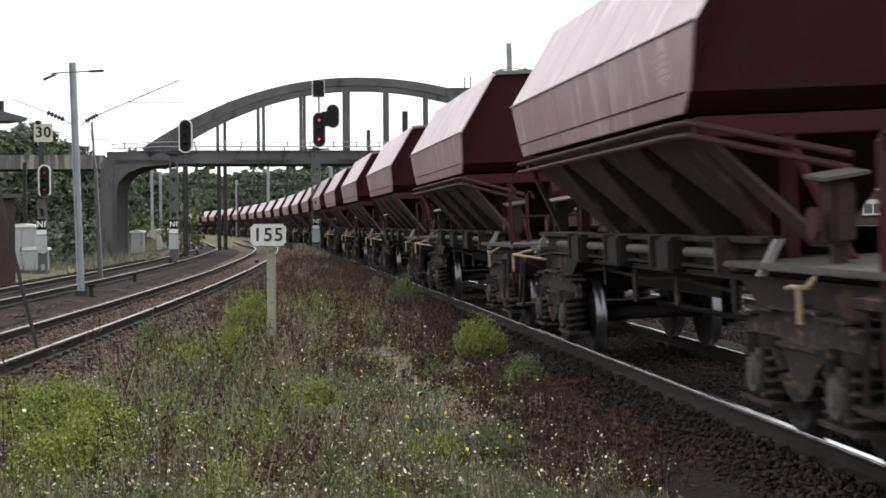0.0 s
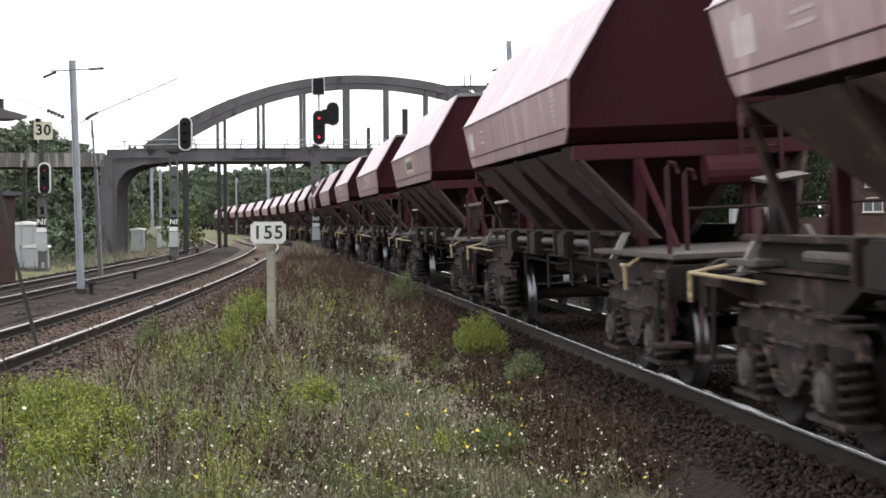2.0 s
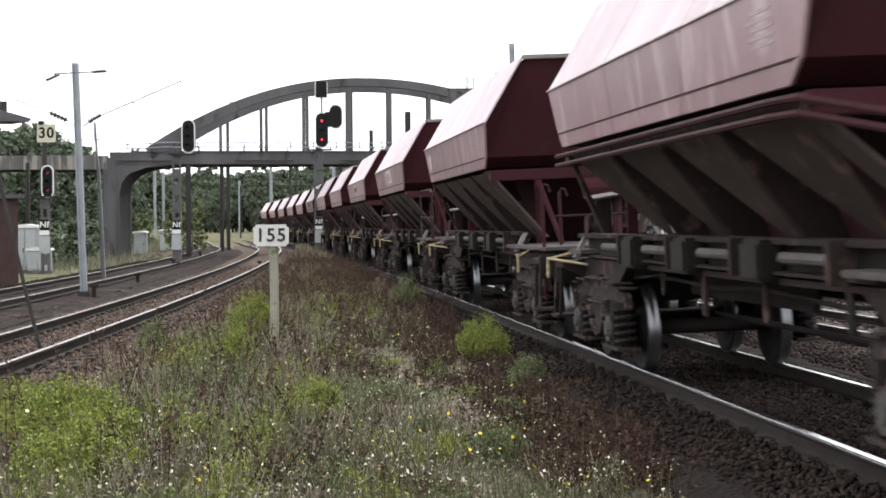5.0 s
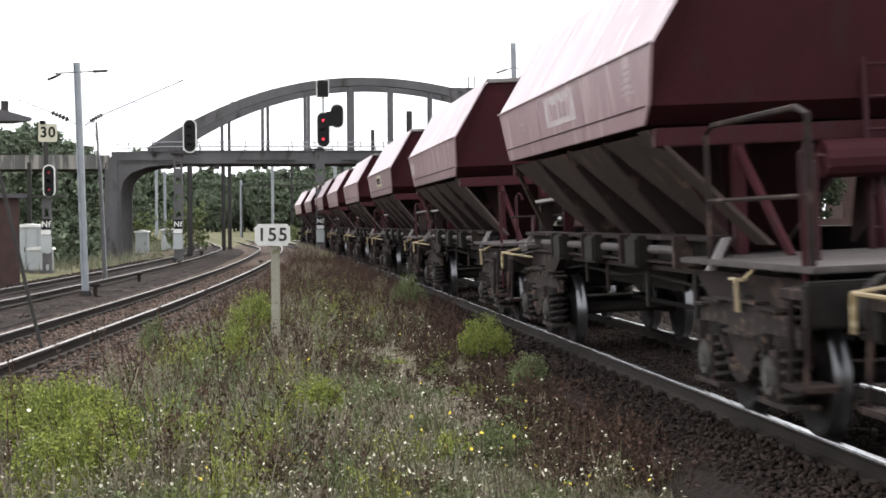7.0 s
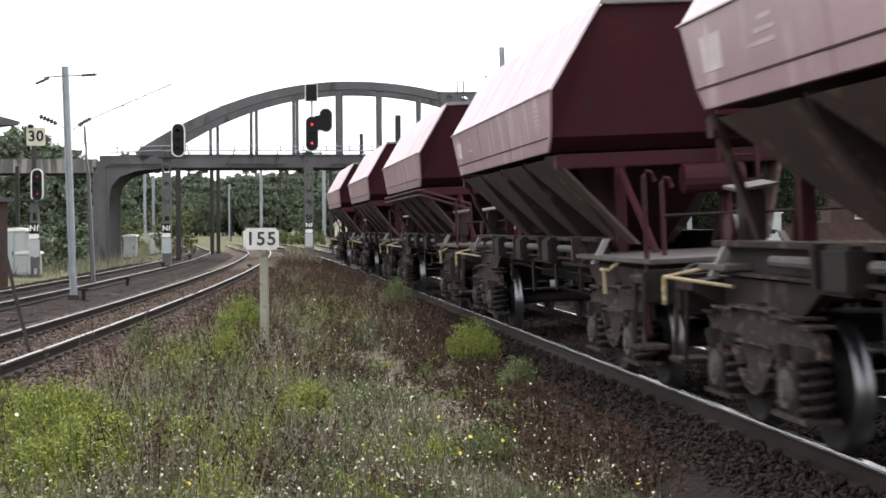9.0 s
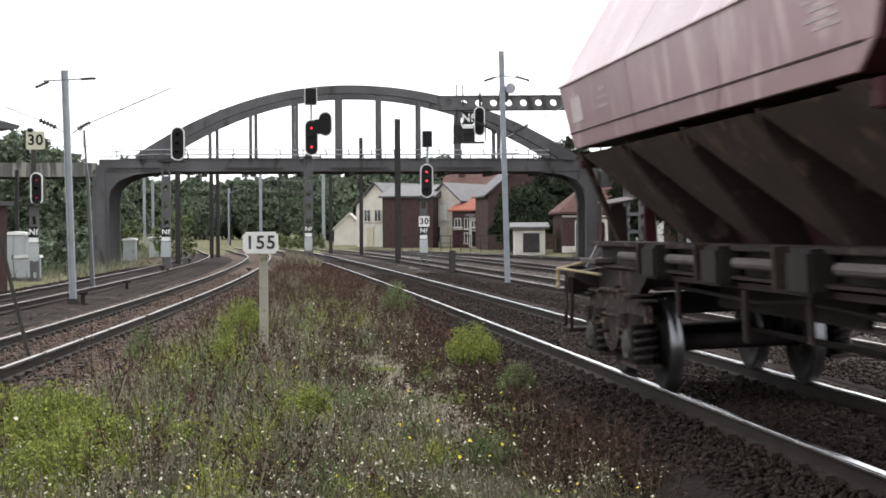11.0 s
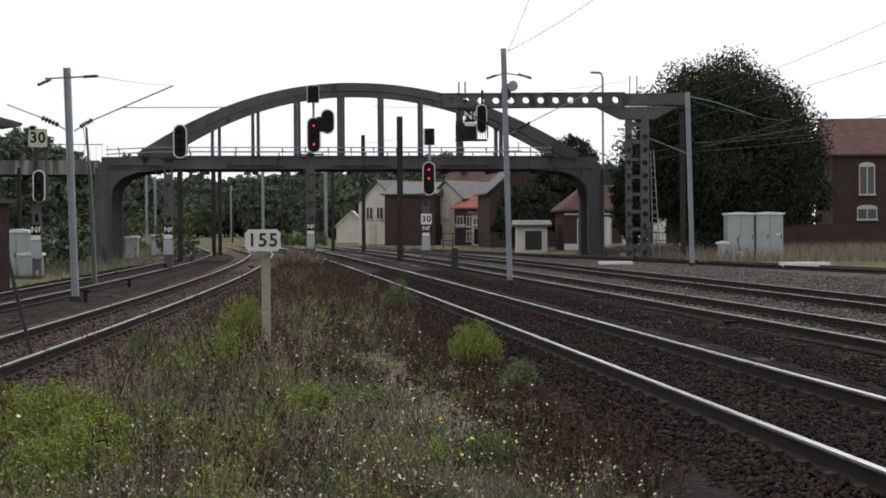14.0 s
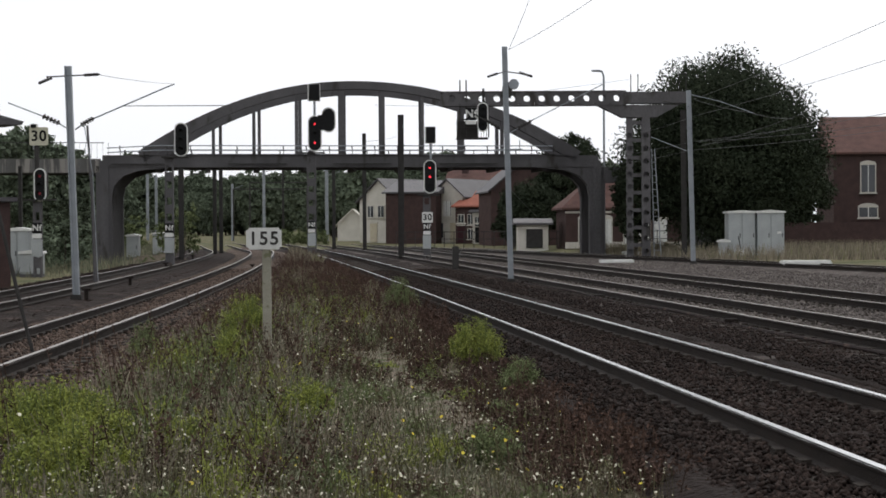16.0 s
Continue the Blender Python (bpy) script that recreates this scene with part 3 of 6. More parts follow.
        for q in range(4):
            y = -1.6 + 1.75 * q + rg.uniform(-0.3, 0.3)
            h = rg.uniform(0.2, 0.42)
            part("lever", cbox(s * rg.uniform(0.95, 1.08), y, 1.15 - h / 2, 0.03, rg.uniform(0.06, 0.14), h, None, 0.008), rg.choice(("steel_dark", "wagon_dark", "wagon_dark")), w)
    # the brake platform: posts, rails, ladder, brake boxes
    if style == 1:
        for x in (-1.1, 1.1):
            loop = ((x, -5.4, 1.26), (x, -5.4, 2.36), (x, -5.15, 2.42), (x, -3.0, 2.42), (x, -2.8, 2.36), (x, -2.8, 1.3))
            part("guard_rail", bar(loop, 0.026, 7), "wagon_dark", w)
            part("guard_rail", bar(((x, -5.4, 1.8), (x, -2.8, 1.8)), 0.02, 6), "wagon_dark", w)
    else:
        part("guard_rail", bar(((-1.0, -5.5, 1.72), (1.0, -5.5, 1.72)), 0.02, 6), "wagon_dark", w)
    for x, y, z in ((-1.12, -5.3, 2.1), (-0.72, -4.4, 2.05)):
        part("hand_post", bar(((x, y, 0.6), (x, y, z), (x + 0.03, y + 0.01, z + 0.05), (x + 0.08, y + 0.02, z + 0.04), (x + 0.11, y + 0.02, z - 0.05)), 0.024, 6), "end_red", w)
    lad = bmesh.new()
    for x in (0.5, 0.95):
        tube(lad, ((x, -2.3, 1.3), (x, -2.22, 3.9)), 0.028, 6)
    for k in range(9):
        tube(lad, ((0.5, -2.29 + 0.009 * k, 1.5 + 0.29 * k), (0.95, -2.29 + 0.009 * k, 1.5 + 0.29 * k)), 0.018, 5)
    part("ladder", lad, "deep_red", w)
    for y in (-3.6, 7.3):
        if y < 0 and style not in (0, 2):
            continue
        bx_ = part("brake_box", cbox(-0.78, y, 1.68, 0.17, 0.3, 0.46, None, 0.03), "wagon_dark", w)
        part("box_post", cbox(-0.78, y, 1.36, 0.1, 0.1, 0.2), "wagon_dark", bx_)
        part("lid", cbox(0, 0, 0, 0.34, 0.42, 0.025, pose(-0.78, y, 1.94, 5, -7, 0)), "platform_grey", bx_, "worn grey sloping lid")
        part("brake_wheel", bar(((-0.94, y, 1.6), (-0.98, y, 1.6)), 0.12, 14), "deep_red", w)
    # markings on both sides
    for s in (-1, 1):
        def stick(name, y0, y1, z0, z1, m, k=0.004):
            f = lambda z: 1.44 + (z - 2.66) / 0.51 * 0.06 + k
            b_ = bmesh.new()
            vs = [b_.verts.new((s * (f(z) - dx), y, z)) for dx in (0, 0.008) for y, z in ((y0, z0), (y1, z0), (y1, z1), (y0, z1))]
            for fc in ((0, 1, 2, 3), (7, 6, 5, 4), (0, 4, 5, 1), (1, 5, 6, 2), (2, 6, 7, 3), (3, 7, 4, 0)):
                b_.faces.new([vs[i] for i in fc])
            bmesh.ops.recalc_face_normals(b_, faces=b_.faces)
            return part(name, b_, m, w)
        if style in (0, 1):
            stick("plate", 1.1, 2.9, 2.76, 3.1, "plate" if style == 0 else "marking")
            for k in range(5):
                stick("logo_bar", 1.3 + 0.29 * k, 1.5 + 0.29 * k, 2.83, 3.03 - 0.04 * (k % 2), "steel_dark" if style == 0 else "wagon", k=0.008)
        for k in range(5):
            stick("marking", -1.75, -1.3 + 0.1 * (k % 2), 2.8 + 0.055 * k, 2.825 + 0.055 * k, "faint_marking")
        if style != 2:
            for k in range(3):
                stick("marking", 4.4, 4.95 - 0.12 * k, 2.82 + 0.08 * k, 2.85 + 0.08 * k, "faint_marking")
        if style == 3:
            stick("marking", 5.6, 6.1, 2.76, 3.02, "marking")
        if style == 2:
            for z in (2.4, 2.3):
                pts = [(s * 1.49, FAR, z), (s * 1.49, NEAR + 0.25, z + 0.02), (s * 1.42, NEAR - 0.15, z + 0.02), (s * 0.6, NEAR - 1.5, z - 0.32)]
                part("waist_pipe", bar(pts, 0.028, 7), "deep_red", w)
    for p in PIVOTS:
        bogie(w, p)
    for y in AXLES:
        wheelset(w, y)
    return w


PITCH, FIRST = 14.88, 15.18
STYLES = [hopper_wagon(k) for k in range(4)]
ORDER = (3, 3, 1, 0, 3, 2, 2, 3, 3, 3, 0, 1, 1, 3, 2, 3, 1, 0, 1, 3, 0, 3, 3, 2, 3, 3)
WAGONS = []
for k in range(26):      # the sixth is abreast of the verge at the start, the last is the tail
    st = ORDER[k]
    WAGONS.append(STYLES[st] if STYLES[st] not in WAGONS else copy_thing(STYLES[st], Matrix()))
# ---- writing ----
def words(name, text, size, m, parent, material="black", space=1.12, bold=0.025):
    cu = bpy.data.curves.new(name, "FONT")
    cu.offset, cu.space_character = bold * size, space
    cu.body, cu.size, cu.extrude, cu.align_x, cu.align_y = text, size, 0.004, "CENTER", "CENTER"
    tmp = bpy.data.objects.new(name, cu)
    scene.collection.objects.link(tmp)
    me = bpy.data.meshes.new_from_object(tmp.evaluated_get(bpy.context.evaluated_depsgraph_get()))
    bpy.data.objects.remove(tmp)
    me.transform(m @ pose(0, 0, 0, 90, 0, 0))
    me.materials.clear()
    me.materials.append(M[material])
    ob = new(name, me)
    ob.parent = parent
    return ob


def board(cx, y, cz, w, h, t=0.03, r=0.03):
    bm = cbox(cx, y, cz, w, t, h)
    es = [e for e in bm.edges if abs((e.verts[0].co - e.verts[1].co).normalized().y) > 0.9]
    bmesh.ops.bevel(bm, geom=es, offset=r, segments=3, affect="EDGES")
    return bm


def capsule(cx, z0, z1, w, y0, y1):
    r = w / 2
    pts = [(cx + r * math.cos(a), z1 - r + r * math.sin(a)) for a in (math.pi * k / 10 for k in range(11))]
    pts += [(cx - r * math.cos(a), z0 + r - r * math.sin(a)) for a in (math.pi * k / 10 for k in range(11))]
    return prism(pts, y0, y1)


def lamp_head(sig, cx, z0, z1, w, lit, cxp):
    """An oval black target with a white edge, hooded lamps and the case behind it."""
    b = part("target_edge", capsule(cx, z0, z1, w, -0.012, 0.03), "white", sig, "white edge of the target")
    part("target", capsule(cx, z0 + 0.06, z1 - 0.06, w - 0.12, -0.03, 0.02), "black", b, "black oval target")
    part("lamp_case", capsule(cx + 0.05, z0 + 0.1, z1 - 0.1, w * 0.8, 0.03, 0.4), "pole_dark", sig)
    n = 3
    for k in range(n):
        z = z0 + (z1 - z0) * (0.24 + 0.52 * k / (n - 1))
        on = k in lit
        part("lamp", bar(((cx, -0.035, z), (cx, -0.05, z)), 0.06, 14), "red_glow" if on else "red_dim" if k + 10 in lit else "steel_dark", sig, "lit red lamp" if on else "")
        hood = bmesh.new()
        ring = [[hood.verts.new((cx + 0.1 * math.cos(a), yy, z + 0.1 * math.sin(a))) for a in (math.pi * (k2 / 8 * 1.1 - 0.05) for k2 in range(9))] for yy in (-0.03, -0.22)]
        for q in range(8):
            hood.faces.new((ring[0][q], ring[0][q + 1], ring[1][q + 1], ring[1][q]))
        part("hood", hood, "black", sig)


def signal(x, y, z0, post_top, heads, plates, label, caps=(), post=0.42):
    s = thing("railway_signal", label, "railway signal", pose(x, y, 0), group="colour light signals")
    bm = bmesh.new()
    box(bm, -post / 2, -post / 2 + 0.08, 0.06, 0.3, z0, post_top)
    box(bm, post / 2 - 0.08, post / 2, 0.06, 0.3, z0, post_top)
    k = z0 + 0.4
    while k < post_top:
        box(bm, -post / 2 + 0.08, post / 2 - 0.08, 0.08, 0.28, k, k + 0.45)
        k += 0.8
    part("post", bm, "concrete", s, "pierced concrete post")
    if heads:
        part("shelf", cbox(heads[0][0] * 0.5, 0.2, post_top + 0.03, 1.3, 0.7, 0.06), "pole_dark", s)
    for h in heads:
        lamp_head(s, *h, 0)
    for cx, a, b, w in caps:
        part("indicator_box", cbox(cx, 0.15, (a + b) / 2, w, 0.5, b - a, None, 0.02), "black", s)
        part("box_edge", cbox(cx - 0.03, 0.2, (a + b) / 2, w + 0.1, 0.3, b - a + 0.06, None, 0.02), "white", s)
        part("indicator_stem", bar(((cx, 0.15, a - 0.9), (cx, 0.15, a)), 0.07, 8), "galv", s)
    for text, cx, cz, w, h, bg, fg in plates:
        p = part("plate", board(cx, -0.0, cz, w, h), bg, s)
        if text:
            words("lettering", text, h * 0.8, pose(cx, -0.02, cz), p, fg)
    return s


def nf(z):
    return [("Nf", 0, z, 0.42, 0.45, "black", "white"), ("", 0, z - 0.34, 0.42, 0.2, "white", "black"), ("", 0, z - 0.85, 0.46, 0.75, "sheet", "black")]


signal(-13.55, 80, -0.4, 5.15, [(0.62, 5.2, 6.88, 0.68, ())], nf(1.7), "colour light signal with a dark oval target on a concrete post")
s = signal(-7.72, 94.4, -0.3, 6.0, [(0.22, 6.1, 8.2, 0.8, (0, 2))], nf(1.85), "signal with two red lamps and an offset target", caps=((0.2, 9.07, 10.0, 0.62),), post=0.52)
lobe = part("target_edge", capsule(1.02, 7.2, 8.66, 0.82, -0.008, 0.03), "white", s)
part("target", capsule(1.02, 7.27, 8.59, 0.7, -0.026, 0.02), "black", lobe)
part("target", cbox(0.62, -0.012, 7.78, 0.46, 0.06, 0.86, None, 0.01), "black", lobe)
part("target_edge", cbox(0.68, 0.0, 7.33, 0.5, 0.05, 0.06), "white", lobe)
s = signal(-1.0, 91.2, -0.3, 3.45, [(0.19, 3.55, 5.45, 0.72, (1, 2))], [("30", 0.03, 2.22, 0.6, 0.6, "white", "black"), *nf(1.7)], "signal with two red lamps above a speed board", caps=((0.24, 6.4, 7.28, 0.52),))
signal(-17.45, 69.6, -0.4, 2.9, [(0.15, 2.86, 4.28, 0.54, (10, 12))], [("30", 0.12, 5.64, 0.8, 0.78, "sign_cream", "black"), *nf(1.72)], "signal with a dim red lamp under a cream speed board", caps=((-0.1, 6.0, 6.15, 0.2),), post=0.36)
part("sign_stem", bar(((-0.0, 0.1, 4.2), (0.0, 0.1, 5.4)), 0.1, 8), "pole_dark", bpy.data.objects["railway_signal.003"])

# number board on its post in the verge
s = thing("track_number_board", "white track number board 155 on a mossy concrete post", "sign", pose(-2.55, 23.2, 0))
part("post", cbox(0, 0.08, 0.44, 0.12, 0.1, 1.76, None, 0.012), "post_concrete", s)
p = part("board", board(-0.03, 0, 1.47, 0.5, 0.31, 0.035, 0.035), "sign_bg", s)
words("lettering", "155", 0.265, pose(-0.03, -0.02, 1.465), p, "pole_dark", 1.14, 0.02)

# ---- the road bridge ----
BR = pose(-5.47, 100.26, 0, 0, 0, 7.97)     # its middle, on the near face; local x runs along it
bridge = thing("road_bridge", "weathered grey concrete bowstring arch road bridge over the tracks", "bridge", BR)
DEPTH = 4.4


def arch_z(u):
    k = u / (12.9 if u < 0 else 13.9)
    return 10.7 - 4.15 * abs(k) ** 2.05


for yy in (0.0, DEPTH):
    skew = 0.1 * yy      # the bridge crosses the tracks a little askew
    bm = bmesh.new()
    us = np.linspace(-13.2, 14.2, 45)
    sec = []
    for u in us:
        z, t = arch_z(u), 0.5 + 0.25 * (abs(u) / 13) ** 2
        slope = -8.5 * u / 166
        nz = 1 / math.hypot(1, slope)
        sec.append([bm.verts.new((u + skew + (slope * t * nz if dz else 0), y, z - (t * nz if dz else 0))) for y, dz in ((yy, 0), (yy + 0.5, 0), (yy + 0.5, 1), (yy, 1))])
    for a, b in zip(sec, sec[1:]):
        for k in range(4):
            bm.faces.new((a[k], b[k], b[(k + 1) % 4], a[(k + 1) % 4]))
    bmesh.ops.recalc_face_normals(bm, faces=bm.faces)
    part("arch", bm, "concrete", bridge)
    for u in (-11.1, -8.66, -6.2, -3.6, -0.85, 1.66, 4.18, 6.7, 9.2):
        part("hanger", cbox(u + skew, yy + 0.25, (arch_z(u) + 5.9) / 2 - 0.2, 0.2 + 0.16 * (u in (-0.85, 1.66)), 0.3, arch_z(u) - 5.9), "concrete", bridge)
    # edge beam with a projecting kerb
    part("edge_beam", cbox(0, yy + 0.25, 5.76, 30.6, 0.5, 0.75, None, 0.03), "concrete", bridge)
    part("kerb", cbox(0, yy + 0.25, 6.16, 27.0, 0.62, 0.07, None, 0.01), "concrete", bridge)
    rail_y = yy - 0.35 if yy == 0 else yy + 0.6
    for z in (6.42, 6.7):
        part("hand_rail", bar(((-15.0, rail_y, z - 0.15), (-12, rail_y, z), (12.3, rail_y, z)), 0.035, 6), "galv", bridge)
    for k in range(20):
        u = -14.2 + 1.4 * k
        part("rail_post", bar(((u, rail_y + 0.25, 6.1), (u - 0.02, rail_y, 6.45), (u - 0.05, rail_y, 6.7)), 0.035, 6), "pole_dark", bridge)
part("deck", cbox(0, DEPTH / 2 + 0.25, 5.72, 30.4, DEPTH - 0.6, 0.5), "concrete", bridge)
for k in range(9):
    part("cross_beam", cbox(-12 + 3 * k, DEPTH / 2 + 0.25, 5.35, 0.3, DEPTH - 0.6, 0.3), "concrete", bridge)
for u in (-13, -6, 0.4, 7):
    part("cable_tray", cbox(u, -0.1, 5.6, 3.6, 0.08, 0.05), "pole_dark", bridge)
for sgn in (-1, 1):      # piers with haunches
    for yy in (0.05, DEPTH - 0.05):
        hp = [(sgn * 14.75, -0.6), (sgn * 14.75, 3.6), (sgn * 14.6, 4.3), (sgn * 14.1, 4.85), (sgn * 13.2, 5.2), (sgn * 11.2, 5.4), (sgn * 11.2, 5.5), (sgn * 15.7, 5.5), (sgn * 15.7, -0.6)]
        part("pier", prism(hp, yy, yy + 0.5, pose(0.1 * yy, 0, 0)), "concrete", bridge)
        part("pier_pilaster", cbox(sgn * 15.2 + 0.1 * yy, yy - 0.02, 2.6, 0.5, 0.1, 6.4), "concrete", bridge)
# approach spans beyond the piers
part("approach_span", cbox(-25.4, 0.3, 5.5, 20.0, 0.5, 0.85, None, 0.02), "stained", bridge, "beam with pale lime runs")
part("approach_span", cbox(-25.4, DEPTH, 5.5, 20.0, 0.5, 0.85, None, 0.02), "concrete", bridge)
part("approach_deck", cbox(-25.4, 2.4, 5.55, 20.0, 3.8, 0.4), "concrete", bridge)
part("abutment", cbox(-34, 2.4, 2.5, 6, 4.9, 6.0), "concrete", bridge)
part("approach_span", cbox(19.0, 0.3, 4.9, 7.0, 0.5, 1.0, None, 0.02), "concrete", bridge)
part("approach_deck", cbox(19.0, 2.4, 5.1, 7.0, 3.8, 0.5), "concrete", bridge)
part("abutment", cbox(24.0, 2.4, 2.3, 3.2, 4.9, 5.6), "concrete", bridge)
fence = bmesh.new()
for k in range(60):
    u = -35 + k * 0.34
    tube(fence, ((u, 0.3, 5.9), (u, 0.3, 6.9)), 0.012, 4)
tube(fence, ((-35, 0.3, 6.9), (-15.2, 0.3, 6.9)), 0.025, 5)
part("mesh_fence", fence, "pole_dark", bridge)

# ---- the signal gantry: pierced concrete tower with a cantilever beam ----
gan = thing("signal_gantry", "pierced concrete gantry tower with a long cantilever beam and ladder", "gantry", pose(0, 91.2, 0))


def pierced(x0, x1, z0, z1, holes, r, y0=0.0, y1=0.5):
    """A slab with round holes through it: (x, z) of each hole."""
    bm = bmesh.new()
    horizontal = (x1 - x0) > (z1 - z0)
    cuts = sorted(holes, key=lambda h: h[0] if horizontal else h[1])
    lo, hi = (x0, x1) if horizontal else (z0, z1)
    edges = [lo] + [((a[0] + b[0]) / 2 if horizontal else (a[1] + b[1]) / 2) for a, b in zip(cuts, cuts[1:])] + [hi]
    for (hx, hz), e0, e1 in zip(cuts, edges, edges[1:]):
        rect = (e0, e1, z0, z1) if horizontal else (x0, x1, e0, e1)
        n = 16
        ring, rim = [], []
        for k in range(n):
            a = math.tau * (k + 0.5) / n
            c, s_ = math.cos(a), math.sin(a)
            m = min(((rect[1] - hx) / c if c > 0 else (rect[0] - hx) / c), ((rect[3] - hz) / s_ if s_ > 0 else (rect[2] - hz) / s_))
            rim.append((hx + m * c, hz + m * s_))
            ring.append((hx + r * c, hz + r * s_))
        q = [[bm.verts.new((x, y, z)) for x, z in pts] for pts in (rim, ring) for y in (y0, y1)]
        for k in range(n):
            j = (k + 1) % n
            bm.faces.new((q[0][k], q[0][j], q[2][j], q[2][k]))
            bm.faces.new((q[1][k], q[3][k], q[3][j], q[1][j]))
            bm.faces.new((q[2][k], q[2][j], q[3][j], q[3][k]))
            bm.faces.new((q[0][j], q[0][k], q[1][k], q[1][j]))
    bmesh.ops.remove_doubles(bm, verts=bm.verts, dist=0.02)
    bmesh.ops.recalc_face_normals(bm, faces=bm.faces)
    return bm


part("beam", pierced(-0.2, 10.15, 8.5, 9.2, [(0.45 + 0.84 * k, 8.86) for k in range(12)], 0.2, 0, 0.14), "concrete", gan)
part("beam", pierced(-0.2, 10.15, 8.5, 9.2, [(0.45 + 0.84 * k, 8.86) for k in range(12)], 0.2, 0.6, 0.74), "concrete", gan)
part("beam_cap", cbox(5.0, 0.37, 9.23, 10.4, 0.8, 0.07), "concrete", gan)
part("beam_foot", cbox(5.0, 0.37, 8.48, 10.4, 0.8, 0.07), "concrete", gan)
part("beam_tail", cbox(11.9, 0.37, 8.86, 3.5, 0.7, 0.66, None, 0.02), "concrete", gan)
part("beam_haunch", prism(((8.6, 8.45), (13.2, 8.45), (11.9, 7.75), (10.0, 7.75)), 0.02, 0.72), "concrete", gan)
for x in (10.2, 11.05):
    part("tower_face", pierced(x, x + 0.5 - 0.12 * (x < 11), -0.3, 7.8, [(x + 0.25 - 0.06 * (x < 11), 0.25 + 0.72 * k) for k in range(10)], 0.16, 0.0, 0.16), "concrete", gan)
    part("tower_web", cbox(x + 0.22, 0.5, 3.75, 0.3, 0.3, 8.1), "concrete", gan)
for k in range(8):
    part("tower_tie", cbox(10.8, 0.3, 0.6 + 0.98 * k, 0.6, 0.4, 0.2), "concrete", gan)
lad = bmesh.new()
for d in (0.0, 0.42):
    tube(lad, ((11.75 + d * 0.9, 0.1, 0.0), (11.62 + d * 0.4, 0.1, 6.0)), 0.03, 5)
for k in range(15):
    tube(lad, ((11.74 - 0.008 * k, 0.1, 0.3 + 0.38 * k), (12.12 - 0.02 * k, 0.1, 0.3 + 0.38 * k)), 0.018, 4)
part("ladder", lad, "galv", gan, "pale steel ladder")
for k in range(12):
    part("cage_bar", bar(((0.72 + 0.15 * k, -0.1, 6.65), (0.72 + 0.15 * k, -0.1, 7.7)), 0.02, 4), "pole_dark", gan)
for z in (6.65, 7.2, 7.7):
    part("cage_bar", bar(((0.7, -0.1, z), (2.42, -0.1, z)), 0.025, 4), "pole_dark", gan)
for x in (0.9, 1.25, 2.5):
    part("cage_hanger", bar(((x, 0.2, 6.7), (x, 0.2, 9.9 if x < 2 else 8.5)), 0.04, 5), "pole_dark", gan)
part("cage_floor", cbox(1.57, 0.2, 6.62, 1.8, 0.8, 0.06), "pole_dark", gan)
part("cage_back", cbox(1.3, 0.5, 7.15, 1.2, 0.05, 0.95), "pole_dark", gan)
for x in (10.5, 10.9, 13.2, 13.6):
    part("top_rod", bar(((x, 0.3, 9.2), (x, 0.3, 10.2)), 0.03, 5), "pole_dark", gan)
part("top_frame", bar(((13.2, 0.3, 10.2), (13.6, 0.3, 10.2)), 0.03, 5), "pole_dark", gan)
hs = thing("railway_signal", "dark oval signal hung from a gantry beam beside an Nf plate", "railway signal", pose(0, 90.9, 0), group="colour light signals")
lamp_head(hs, 2.16, 6.97, 8.62, 0.62, (), 0)
part("indicator_box", cbox(2.2, 0.2, 9.72, 0.55, 0.5, 0.85, pose(0, 0, 0, 0, 8, 0), 0.02), "pole_dark", hs)
part("hanger", bar(((2.2, 0.2, 8.4), (2.2, 0.2, 9.4)), 0.07, 6), "pole_dark", hs)
p = part("plate", board(1.5, -0.32, 7.95, 0.6, 0.7), "black", hs)
words("lettering", "Nf", 0.6, pose(1.5, -0.345, 7.95), p, "white")
part("plate", board(1.5, -0.32, 7.48, 0.6, 0.2), "white", hs)


# ---- masts and poles ----
def mast(x, y, z0, z1, lean, w=0.22, mat_="galv", label="", arms=()):
    """A steel H mast, its foot block and brackets; lean: how far the top stands off to one side."""
    m = thing("catenary_mast", label, "mast", pose(x, y, 0), group="catenary masts")
    tilt = Matrix.Shear("XY", 4, (0, 0)) if not lean else Matrix(((1, 0, lean / (z1 - z0), -z0 * lean / (z1 - z0)), (0, 1, 0, 0), (0, 0, 1, 0), (0, 0, 0, 1)))
    bm = bmesh.new()
    a, b = w / 2, w / 2 - 0.03
    prof = ((-a, -0.07), (-b, -0.07), (-b, -0.015), (b, -0.015), (b, -0.07), (a, -0.07), (a, 0.07), (b, 0.07), (b, 0.015), (-b, 0.015), (-b, 0.07), (-a, 0.07))
    lo, hi = [bm.verts.new((p, q, z0)) for p, q in prof], [bm.verts.new((p, q, z1)) for p, q in prof]
    for k in range(12):
        bm.faces.new((lo[k], lo[(k + 1) % 12], hi[(k + 1) % 12], hi[k]))
    bm.faces.new(hi)
    bmesh.ops.transform(bm, matrix=tilt, verts=bm.verts)
    part("upright", bm, mat_, m)
    part("foot", cbox(0.0, -0.02, z0 + 0.1, w + 0.1, 0.3, 0.35, None, 0.03), "pole_dark", m)
    for pts, r, mt in arms:
        part("bracket", bar(pts, r, 6), mt, m)
    return m


